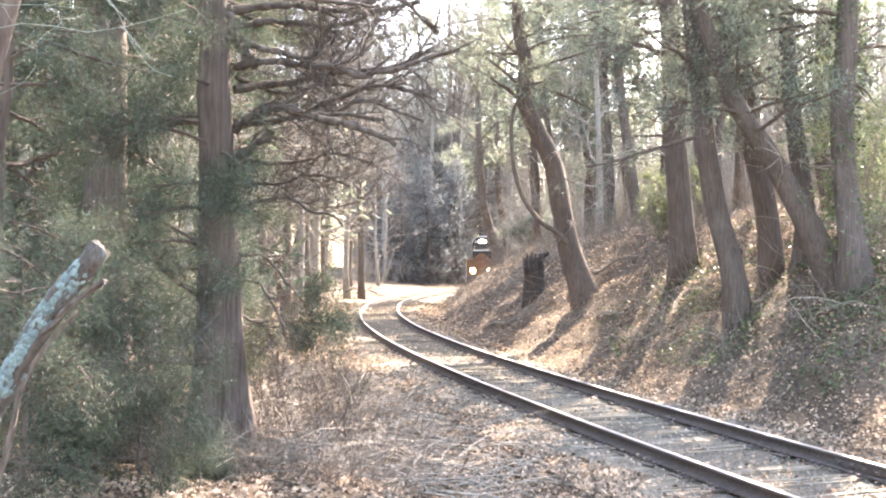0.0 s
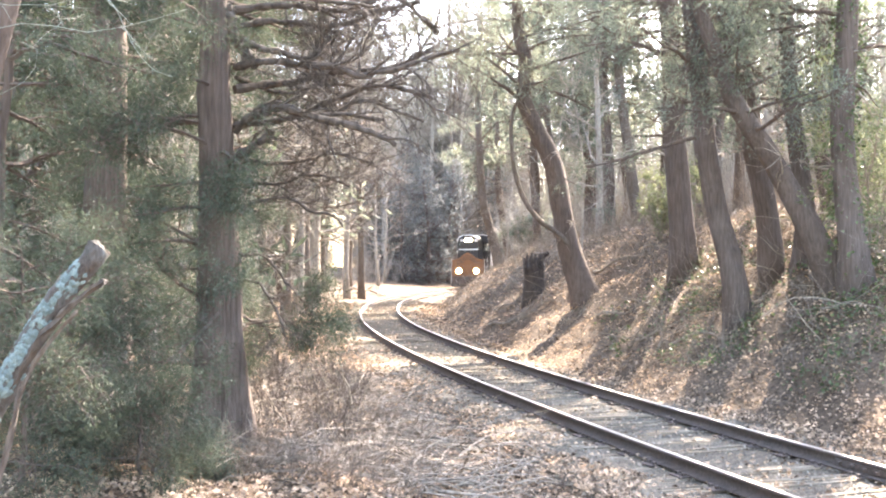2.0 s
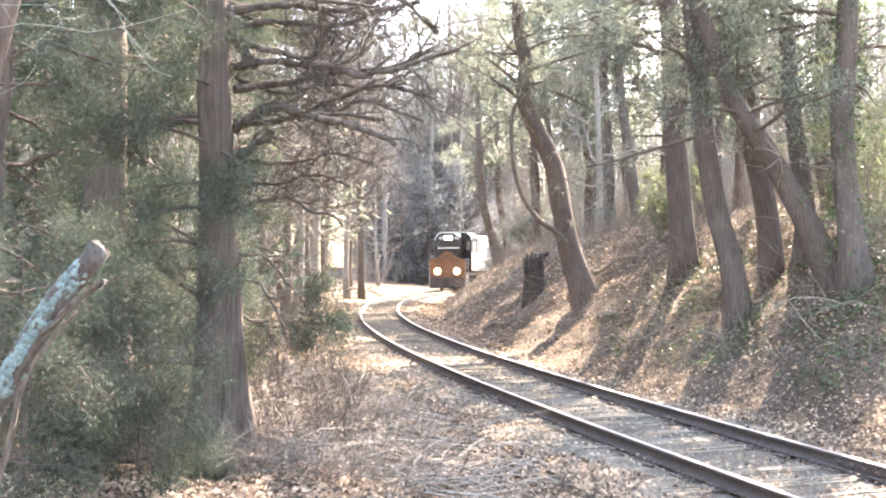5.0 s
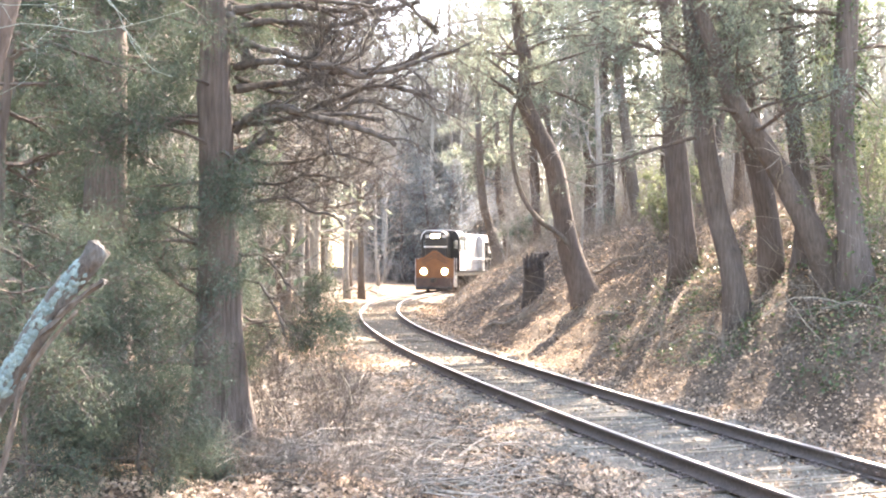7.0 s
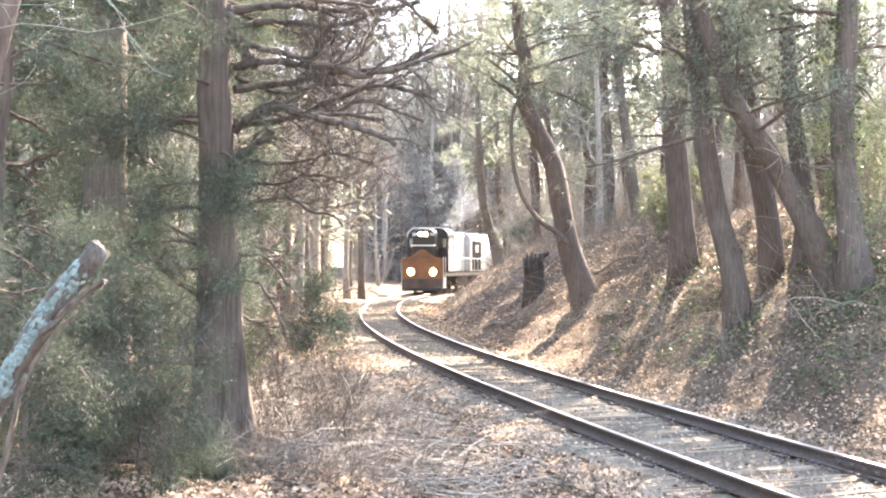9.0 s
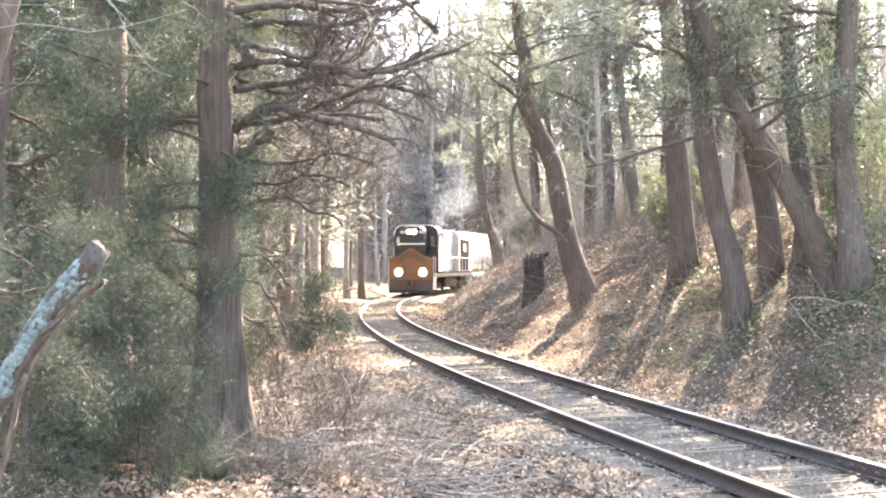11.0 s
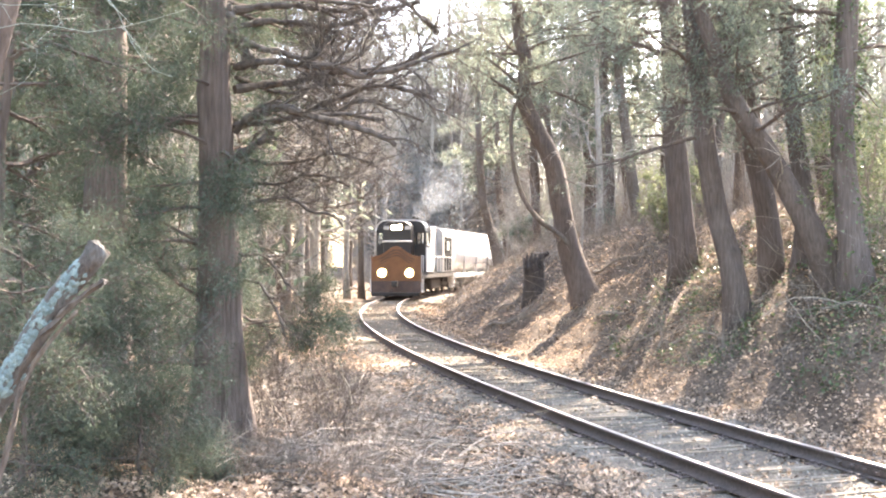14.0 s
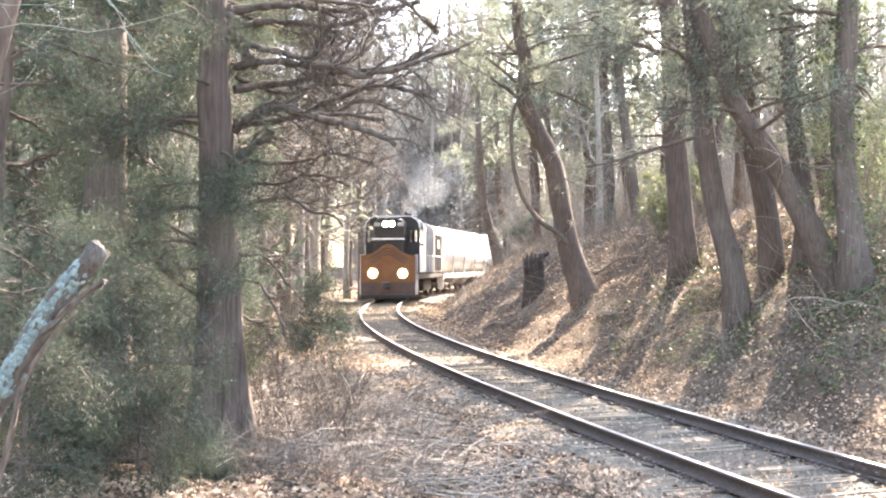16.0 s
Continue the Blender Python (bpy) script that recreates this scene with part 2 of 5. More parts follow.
def side_of(x, y):
    """How far beside the track a place lies (+ towards the bank), and where along it."""
    x, y = np.atleast_1d(x).astype(float), np.atleast_1d(y).astype(float)
    best = np.full(x.shape, 1e18)
    d, s = np.zeros(x.shape), np.zeros(x.shape)
    for i in range(0, len(LINE_S), 2):
        q = (x - LINE_X[i]) ** 2 + (y - LINE_Y[i]) ** 2
        near = q < best
        best = np.where(near, q, best)
        d = np.where(near, np.sign((x - LINE_X[i]) * np.cos(LINE_T[i]) - (y - LINE_Y[i]) * np.sin(LINE_T[i])) * np.sqrt(q), d)
        s = np.where(near, LINE_S[i], s)
    return d, s


def waves(x, y, size):
    return (np.sin(x / size * 1.7 + np.sin(y / size * 1.1) * 1.3) * np.sin(y / size * 1.9 + 1.3 * np.sin(x / size * 0.7)) + 0.5 * np.sin(x / size * 4.1 + y / size * 2.3 + 1) * np.sin(y / size * 3.7 - x / size * 1.9)) / 1.5


def ground_z(x, y):
    d, s = side_of(x, y)
    e = np.maximum(d - 1.9 - 0.7 * np.clip((s - 14) / 12, 0, 1), 0)
    steep = np.clip(e / 4.6, 0, 1)
    right = 2.85 * (0.75 * steep + 0.25 * steep * steep * (3 - 2 * steep)) + 0.20 * np.clip(e - 4.6, 0, 26)
    left = 0.14 * np.clip(-d - 1.9, 0, 14)
    rough = np.clip((np.abs(d) - 1.5) / 1.5, 0, 1)
    return 0.05 + right + left + rough * (0.06 * waves(x, y, 0.55) + 0.22 * waves(x + 3, y, 1.9) * np.clip(e, 0, 1) + 0.16 * waves(x, y + 7, 0.85) * np.clip(e, 0, 1) + 0.04 * waves(x, y, 1.3))


def gz(x, y):
    return float(ground_z(x, y)[0])


# ---- ground ----
def make_ground():
    far = [60, 90, 140, 220, 350, 600, 1000, 1600]
    xs = np.array([-v for v in far[::-1]] + list(np.arange(-44, -12, 1.0)) + list(np.arange(-12, 16, 0.22)) + list(np.arange(16, 50, 1.0)) + far)
    ys = np.array([-v for v in far[::-1]] + list(np.arange(-44, 2, 1.5)) + list(np.arange(2, 40, 0.22)) + list(np.arange(40, 90, 0.5)) + list(np.arange(90, 150, 2.5)) + [q + 120 for q in far])
    gx, gy = np.meshgrid(xs, ys)
    z = ground_z(gx.ravel(), gy.ravel())
    v = np.stack([gx.ravel(), gy.ravel(), z], 1)
    nx, ny = len(xs), len(ys)
    i = (np.arange(ny - 1)[:, None] * nx + np.arange(nx - 1)[None, :]).ravel()
    me = bpy.data.meshes.new("ground")
    me.from_pydata(v.tolist(), [], np.stack([i, i + 1, i + nx + 1, i + nx], 1).tolist())
    me.materials.append(M["ground"])
    me.polygons.foreach_set("use_smooth", [True] * len(me.polygons))
    tagged(new("ground", me), "woodland floor covered with brown fallen leaves beside the railway", "ground", kind="structure")


make_ground()


# ---- track ----
def sweep(profile, off, s0, s1, step, z):
    """A profile of (across, height) drawn along the track."""
    b = Build()
    secs = []
    for s in np.arange(s0, s1 + 0.01, step):
        x, y, t = on_line(s, off)
        secs.append([(x + p * math.cos(t), y - p * math.sin(t), z + q) for p, q in profile])
    return b.loft(secs)


def make_track():
    bed = sweep([(-1.95, -0.10), (-1.55, 0.02), (-1.2, 0.034), (-0.95, 0.015), (-0.4, 0.018), (0.4, 0.018), (0.95, 0.015), (1.2, 0.034), (1.55, 0.02), (1.95, -0.10)], 0, -30, 148, 0.5, 0.118)
    roadbed = tagged(new("roadbed", bed.mesh("roadbed", M["roadbed"], True)), "low roadbed of dirt, gravel and leaves under the ties", "roadbed", kind="structure")
    track = thing("railway_track", "curving single railway track with rusty rails on weathered wooden ties", "railway track")
    rail = [(-0.062, -0.134), (0.062, -0.134), (0.058, -0.122), (0.010, -0.106), (0.010, -0.038), (0.032, -0.030), (0.033, -0.008), (0.026, -0.001), (-0.026, -0.001), (-0.033, -0.008), (-0.032, -0.030), (-0.010, -0.038), (-0.010, -0.106), (-0.058, -0.122)]
    for off in (-0.7525, 0.7525):
        r = part("rail", sweep(rail, off, -30, 148, 1.0, RAIL_Z), "rust", track, "rusty steel rail", True)
        part("rail_head", sweep([(-0.027, -0.0012), (0.027, -0.0012), (0.024, 0.002), (-0.024, 0.002)], off, -30, 148, 1.0, RAIL_Z), "railtop", r, "polished top of the rail")
    rng = np.random.default_rng(5)
    shapes = []
    for k in range(6):
        # weathered ties are split along the grain into uneven strips
        b = Build().box(-1.27, 1.27, -0.11, 0.11, -0.16, -0.022, 0.010)
        cuts = np.sort(np.concatenate([[-0.117, 0.117], np.linspace(-0.117, 0.117, 5)[1:-1] + rng.uniform(-0.016, 0.016, 3)]))
        for lo, hi in zip(cuts[:-1], cuts[1:]):
            gap = rng.uniform(0.004, 0.010)
            b.box(-1.28 + rng.uniform(0, 0.07), 1.28 - rng.uniform(0, 0.07), lo + gap, hi - gap, -0.05, rng.uniform(-0.014, 0.004), 0.006)
        v = np.concatenate(b.v)
        v += rng.normal(size=v.shape) * 0.004
        b.v = [v]
        shapes.append(b.mesh("tie", M["tie"]))
    plate = Build().box(-0.17, 0.17, -0.095, 0.095, 0, 0.014, 0.003)
    for sx in (-0.1, 0.1):
        for sy in (-0.05, 0.05):
            plate.box(sx - 0.016, sx + 0.016, sy - 0.016, sy + 0.016, 0.013, 0.04)
    plate_mesh = plate.mesh("tie_plate", M["rust"])
    s = -14.0
    while s < 128:
        x, y, t = on_line(s)
        o = new("tie", shapes[rng.integers(6)])
        o.parent = track
        z = RAIL_Z - 0.146 + rng.normal() * 0.006
        o.matrix_local = pose(x + rng.normal() * 0.05, y, z, rng.normal() * 0.8, rng.normal() * 0.5, -math.degrees(t) + rng.normal() * 1.5)
        if s < 22:
            for off in (-0.7525, 0.7525):
                px, py, _ = on_line(s, off)
                q = new("tie_plate", plate_mesh)
                q.parent = track
                q.matrix_local = pose(px, py, RAIL_Z - 0.148, 0, 0, -math.degrees(t))
        s += 0.53 + rng.normal() * 0.02
    for off, s in ((0.7525, -4.1), (-0.7525, 3.0), (0.7525, 7.8), (-0.7525, 14.5)):
        x, y, t = on_line(s, off)
        b = Build()
        for sd in (-1, 1):
            b.box(sd * 0.014 if sd > 0 else -0.034, 0.034 if sd > 0 else -0.014, -0.33, 0.33, -0.102, -0.040, 0.004)
            for k in (-0.24, -0.08, 0.08, 0.24):
                b.box(sd * 0.05 - 0.018, sd * 0.05 + 0.018, k - 0.018, k + 0.018, -0.088, -0.055, 0.004)
        j = part("joint_bar", b, "rust", track, "bolted joint bar")
        j.matrix_local = pose(x, y, RAIL_Z, 0, 0, -math.degrees(t))


make_track()


# ---- trees ----
def wander(rng, p, way, length, n, bendy, lift=0.0):
    """A crooked line of n points from p."""
    pts = [np.array(p, float)]
    way = np.array(way, float) / np.linalg.norm(way)
    for _ in range(n - 1):
        way = way + rng.normal(size=3) * bendy + np.array([0, 0, lift])
        way /= np.linalg.norm(way)
        pts.append(pts[-1] + way * length / (n - 1))
    return np.array(pts)


def branchlets(wood, rng, pts, r0, level, tips, spread=0.8, sides=4, lift=0.02, count=5, shrink=0.5):
    """Side shoots along a limb, and theirs in turn. Gathers the tips and their ways."""
    length = np.linalg.norm(np.diff(pts, axis=0), axis=1).sum()
    for k in range(count):
        f = rng.uniform(0.25, 1.0)
        i = min(int(f * (len(pts) - 1)), len(pts) - 2)
        base = pts[i] + (pts[i + 1] - pts[i]) * (f * (len(pts) - 1) - i)
        way = pts[i + 1] - pts[i]
        way = way / np.linalg.norm(way) + rng.normal(size=3) * spread
        ln = length * shrink * rng.uniform(0.5, 1.2) * (1.15 - 0.5 * f)
        sub = wander(rng, base, way, ln, 5, 0.18, lift)
        r = max(r0 * 0.5 * (1.2 - f), 0.004)
        wood.tube(sub, np.linspace(r, r * 0.35, 5), max(sides - 1, 3), False)
        if level > 0:
            branchlets(wood, rng, sub, r, level - 1, tips, spread, 3, lift, max(count - 1, 3), shrink)
        else:
            for q in (2, 3, 4):
                tips.append((sub[q], sub[q] - sub[q - 1]))


def sprays(leaf, rng, tips, each, reach, size, width, droop=0.1):
    """Needle sprays round the tips of twigs."""
    if not tips:
        return
    p = np.array([t[0] for t in tips])
    w = np.array([t[1] / (np.linalg.norm(t[1]) + 1e-9) for t in tips])
    p, w = np.repeat(p, each, 0), np.repeat(w, each, 0)
    n = len(p)
    leaf.blades(p + rng.normal(size=(n, 3)) * reach, w * 0.7 + rng.normal(size=(n, 3)) * 0.7 + np.array([0, 0, -droop]), rng.uniform(0.6, 1.3, n) * size, rng.uniform(0.7, 1.3, n) * width, rng)


def smooth_path(pts, n):
    """n points along a curve through pts."""
    pts = np.asarray(pts, float)
    k = np.concatenate([[0], np.cumsum(np.linalg.norm(np.diff(pts, axis=0), axis=1))])
    m = np.gradient(pts, k, axis=0)
    out = []
    for q in np.linspace(0, k[-1], n):
        i = min(int(np.searchsorted(k, q, "right")) - 1, len(k) - 2)
        h = k[i + 1] - k[i]
        t = (q - k[i]) / h
        out.append((2 * t ** 3 - 3 * t ** 2 + 1) * pts[i] + (t ** 3 - 2 * t ** 2 + t) * h * m[i] + (3 * t ** 2 - 2 * t ** 3) * pts[i + 1] + (t ** 3 - t ** 2) * h * m[i + 1])
    return np.array(out)


def trunk_line(height, lean, n, rng, wob=0.04):
    """A trunk from the origin up: lean is metres across per metre up."""
    z = np.linspace(-0.35, height, n)
    w = np.cumsum(rng.normal(size=(n, 2)) * wob, axis=0)
    w -= w[1]
    return np.stack([lean[0] * z + w[:, 0], lean[1] * z + w[:, 1], z], 1)


def trunk_radii(pts, r, flare=1.35, tip=0.18):
    h = pts[-1, 2]
    f = np.clip(pts[:, 2] / h, 0, 1)
    return r * ((1 - f) * (1 - tip) + tip) * (1 + (flare - 1) * np.exp(-np.clip(pts[:, 2], 0, None) / 0.35))


def trunk_mesh(pts, rad, rng, sides=14):
    """A ridged, knotty trunk."""
    b = Build()
    b.tube(pts, rad, sides)
    v = b.v[0]
    c = np.repeat(pts, sides, 0)
    an = np.tile(np.arange(sides) * 2 * np.pi / sides, len(pts))
    ph = rng.uniform(0, 6)
    swell = 1 + 0.07 * np.sin(an * 3 + v[:, 2] * 0.7 + ph) + 0.05 * np.sin(an * 5 - v[:, 2] * 1.3) + rng.normal(size=len(v)) * 0.03
    foot = np.exp(-np.clip(v[:, 2], 0, None) / 0.22)
    swell += foot * 0.16 * np.sin(an * 5 + ph)
    v[:] = c + (v - c) * swell[:, None]
    return b


def limb_and_twigs(wood, rng, base, way, ln, lr, tips, bend=0.14, lift=0.04, count=5, level=1, sides=5, spread=0.8):
    limb = wander(rng, base, way, ln, 7, bend, lift)
    wood.tube(limb, np.linspace(lr, lr * 0.25, 7), sides, False)
    branchlets(wood, rng, limb, lr, level, tips, spread, 4, lift * 0.5, count)
    return limb


def slivers(b, rng, tips, each, length, width, spread=0.55):
    """Fine bare twigs that fan out from the tips."""
    p = np.array([t[0] for t in tips])
    w = np.array([t[1] / (np.linalg.norm(t[1]) + 1e-9) for t in tips])
    p, w = np.repeat(p, each, 0), np.repeat(w, each, 0)
    n = len(p)
    b.blades(p, w + rng.normal(size=(n, 3)) * spread, rng.uniform(0.4, 1.3, n) * length, np.full(n, width), rng, 0.5)


def wood_tree(name, label, rng, height, r, low, limbs, bark, up, reach, green=None, each=3, spray=(0.15, 0.3, 0.1), fine=4, group=""):
    """A tree of the deeper woods: trunk, branchwork with fine twigs, and, if it is an evergreen, its needles."""
    ob = thing(name, label, "tree", group)
    pts = trunk_line(height, (rng.normal(0, 0.03), rng.normal(0, 0.03)), 10, rng, 0.09)
    part("trunk", trunk_mesh(pts, trunk_radii(pts, r), rng, 8), bark, ob, "", True)
    wood, tips = Build(), []
    for k in range(limbs):
        f = low + (1 - low) * ((k + rng.uniform(0, 1)) / limbs)
        i = min(int(f * 9), 8)
        base = pts[i] + (pts[i + 1] - pts[i]) * (f * 9 - i)
        an = rng.uniform(0, 2 * math.pi)
        ln = height * reach * (1.15 - 0.8 * f) * rng.uniform(0.6, 1.2)
        limb = wander(rng, base, (math.cos(an), math.sin(an), rng.normal(up, 0.25)), ln, 5, 0.16, 0.06 if up > 0.2 else -0.02)
        lr = max(r * 0.36 * (1.1 - f), 0.014)
        wood.tube(limb, np.linspace(lr, lr * 0.3, 5), 4, False)
        for _ in range(6):
            j = int(rng.integers(1, 4))
            way = limb[j + 1] - limb[j]
            sub = wander(rng, limb[j], way / np.linalg.norm(way) + rng.normal(size=3) * 0.7, ln * 0.45 * rng.uniform(0.5, 1.2), 3, 0.25, 0.03)
            wood.tube(sub, np.linspace(lr * 0.45, lr * 0.15, 3), 3, False)
            for q in (1, 2, 2):
                tips.append((sub[q], sub[q] - sub[q - 1]))
    if fine:
        slivers(wood, rng, tips, fine, 0.75, 0.018)
    o = part("branchwork", wood, bark, ob)
    tagged(o, kind="stuff")
    if green:
        leaf = Build()
        sprays(leaf, rng, tips, each, spray[0], spray[1], spray[2])
        part("crown", leaf, green, ob)
    return ob


def place(ob, x, y, turn, size=1.0, sink=0.0):
    ob.matrix_world = pose(x, y, gz(x, y) - sink, 0, 0, turn) @ Matrix.Diagonal((size, size, size, 1))
    return ob


# ---- trees on the bank ----
BANK = [
    # x, y, radius, evergreen, label, trunk as (across, up)
    (3.50, 22.5, 0.30, True, "leaning evergreen with a dark bowed trunk on the bank", [(0, 0), (-0.41, 1.23), (-0.62, 2.33), (-0.85, 3.42), (-1.3, 4.31), (-1.57, 5.0), (-1.48, 5.75), (-1.67, 6.57), (-1.62, 8.4), (-1.5, 9.8)]),
    (5.13, 19.8, 0.27, True, "tall straight evergreen with a dark trunk on the bank", [(0, 0), (-0.08, 1.2), (-0.17, 2.41), (-0.22, 4.22), (-0.3, 6.02), (-0.4, 11.0), (-0.5, 15.0)]),
    (7.56, 26.0, 0.36, True, "tall evergreen with a thick brown trunk behind the bank", [(0, 0), (-0.19, 2.06), (-0.38, 4.43), (-0.59, 6.8), (-0.74, 12.5)]),
    (5.02, 15.75, 0.20, True, "slim evergreen leaning over the bank towards the track", [(0, 0), (-0.15, 0.91), (-0.34, 1.77), (-0.54, 2.92), (-0.63, 3.98), (-0.77, 5.03), (-0.89, 9.0), (-1.0, 12.5)]),
    (6.06, 17.0, 0.21, True, "evergreen with a dark slightly leaning trunk on the bank", [(0, 0), (-0.13, 1.14), (-0.39, 2.38), (-0.57, 3.52), (-0.72, 4.45), (-0.81, 9.5), (-0.9, 13.0)]),
    (6.19, 14.65, 0.21, True, "strongly leaning evergreen on the bank over the track", [(0, 0), (-0.34, 0.67), (-0.62, 1.29), (-0.96, 1.92), (-1.32, 2.45), (-1.6, 2.99), (-1.85, 3.61), (-2.17, 4.5), (-2.5, 7.0)]),
    (6.13, 15.65, 0.18, True, "dark evergreen trunk among others on the bank", [(0, 0), (-0.07, 0.86), (-0.17, 2.0), (-0.23, 2.95), (-0.31, 4.28), (-0.36, 8.5)]),
    (6.24, 14.1, 0.20, True, "upright evergreen at the edge of the bank", [(0, 0), (-0.1, 1.07), (-0.14, 2.36), (-0.06, 3.65), (-0.02, 8.5), (0.0, 12.0)]),
    (8.05, 19.0, 0.20, True, "evergreen set back behind the bank's edge", [(0, 0), (-0.21, 1.39), (-0.29, 3.12), (-0.21, 4.85), (-0.12, 10.0)]),
    (7.47, 35.0, 0.24, False, "bare tree with a leaning grey trunk up the bank", [(0, 0), (-0.28, 1.6), (-0.49, 3.3), (-0.79, 5.64), (-0.96, 13.0)]),
    (6.59, 36.0, 0.18, True, "slim evergreen up the bank", [(0, 0), (-0.11, 3.18), (-0.28, 5.8), (-0.37, 12.0)]),
    (7.12, 44.0, 0.36, True, "stout evergreen above the bank", [(0, 0), (-0.13, 2.94), (-0.4, 6.42), (-0.8, 10.17), (-1.07, 15.5)]),
    (5.01, 40.0, 0.20, True, "evergreen with a thin trunk on the bank", [(0, 0), (-0.12, 2.68), (-0.54, 5.84), (-0.85, 13.0)]),
    (3.41, 56.0, 0.31, False, "forked bare tree leaning over the curve of the track", [(0, 0), (-0.41, 1.7), (-0.95, 3.75), (-1.16, 5.96), (-1.29, 9.03), (-1.09, 15.0)]),
    (4.42, 60.0, 0.28, True, "slender evergreen beside the curve of the track", [(0, 0), (-0.37, 2.19), (-0.77, 4.38), (-0.91, 8.4), (-1.28, 15.5)]),
]


def bank_trees():
    rng = np.random.default_rng(11)
    for x, y, r, green, label, path in BANK:
        ob = thing("evergreen_tree" if green else "bare_tree", label, "tree", "trees on the bank")
        line = [(-path[1][0] * 0.3, 0, -0.4)] + [(p, rng.normal(0, 0.05), q) for p, q in path]
        pts = smooth_path(line, 26)
        part("trunk", trunk_mesh(pts, trunk_radii(pts, r, 1.4, 0.25), rng), "cedar_bark" if green else "bark", ob, "", True)
        h = path[-1][1]
        bowed = label.startswith('leaning')
        high = 0.5 if bowed else 0.24 if h > 11.5 and y < 21 else 0.55 if 24 < y < 30 else 0.33
        leaf, tips = Build(), []
        count = 38 if bowed else 34 if green and h > 11.5 and y < 21 else 27 if green else 12
        for k in range(count):
            f = (high if green else 0.4) + (0.98 - high if green else 0.58) * ((k + rng.uniform(0, 1)) / count)
            i = int(np.argmin(abs(pts[:, 2] - f * h)))
            an = rng.uniform(0, 2 * math.pi)
            w = Build()
            ln = (1.1 + 0.13 * h) * (1.25 - 0.7 * f) * rng.uniform(0.6, 1.2) * (1.35 if bowed else 1)
            ln = min(ln, 2.1) if y < 21 else ln
            if green:
                limb_and_twigs(w, rng, pts[i], (math.cos(an), math.sin(an), rng.normal(0.12, 0.22)), ln, max(r * 0.26 * (1.1 - f), 0.014), tips, 0.13, -0.01, 5)
            else:
                own = []
                limb_and_twigs(w, rng, pts[i], (math.cos(an), math.sin(an), rng.normal(0.6, 0.3)), ln, max(r * 0.4 * (1.1 - f), 0.014), own, 0.16, 0.05, 5)
                slivers(w, rng, own, 3, 0.4, 0.012)
            part("limb", w, "cedar_bark" if green else "bark", ob)
        # dry stubs low on the trunk
        for _ in range(7):
            w = Build()
            i = int(rng.integers(5, 13))
            an = rng.uniform(0, 2 * math.pi)
            stub = wander(rng, pts[i], (math.cos(an), math.sin(an), rng.normal(0.1, 0.3)), rng.uniform(0.4, 1.3), 6, 0.2)
            w.tube(stub, np.linspace(0.02, 0.005, 6), 4, False)
            for _ in range(4):
                j = int(rng.integers(1, 5))
                t = wander(rng, stub[j], stub[j + 1] - stub[j] + rng.normal(size=3) * 0.15, 0.45, 4, 0.25)
                w.tube(t, np.linspace(0.008, 0.003, 4), 3, False)
            part("dead_limb", w, "dead_wood", ob, "bare dry limb")
        if green:
            near = y < 24
            sprays(leaf, rng, tips, (13 if bowed else 8) if near else 7, 0.085 if near else 0.16, 0.10 if near else 0.20, 0.018 if near else 0.05)
            part("crown", leaf, "pine_leaf", ob, "green needle sprays, colour greyed for haze")
        if 14.0 < y < 14.3:
            # ivy that climbs the trunk
            rad = trunk_radii(pts, r, 1.4, 0.25)
            k = rng.integers(1, 20, 2600)
            f = rng.uniform(0, 1, 2600)[:, None]
            mid = pts[k] * (1 - f) + pts[k + 1] * f
            an = rng.uniform(0, 2 * math.pi, 2600)
            out = np.stack([np.cos(an), np.sin(an), rng.normal(0, 0.25, 2600)], 1)
            at = mid + out * (rad[k] + rng.uniform(0.0, 0.10, 2600))[:, None]
            thick = waves(at[:, 2], an, 0.8) + rng.normal(size=2600) * 0.4 > -0.25
            ivy = Build()
            m = int(thick.sum())
            ivy.blades(at[thick], out[thick] + rng.normal(size=(m, 3)) * 0.6 - np.array([0, 0, 0.5]), rng.uniform(0.045, 0.085, m), rng.uniform(0.035, 0.06, m), rng, 0.15)
            part("ivy", ivy, "ivy_leaf", ob, "climbing green ivy leaves")
        place(ob, x, y, 0)


bank_trees()


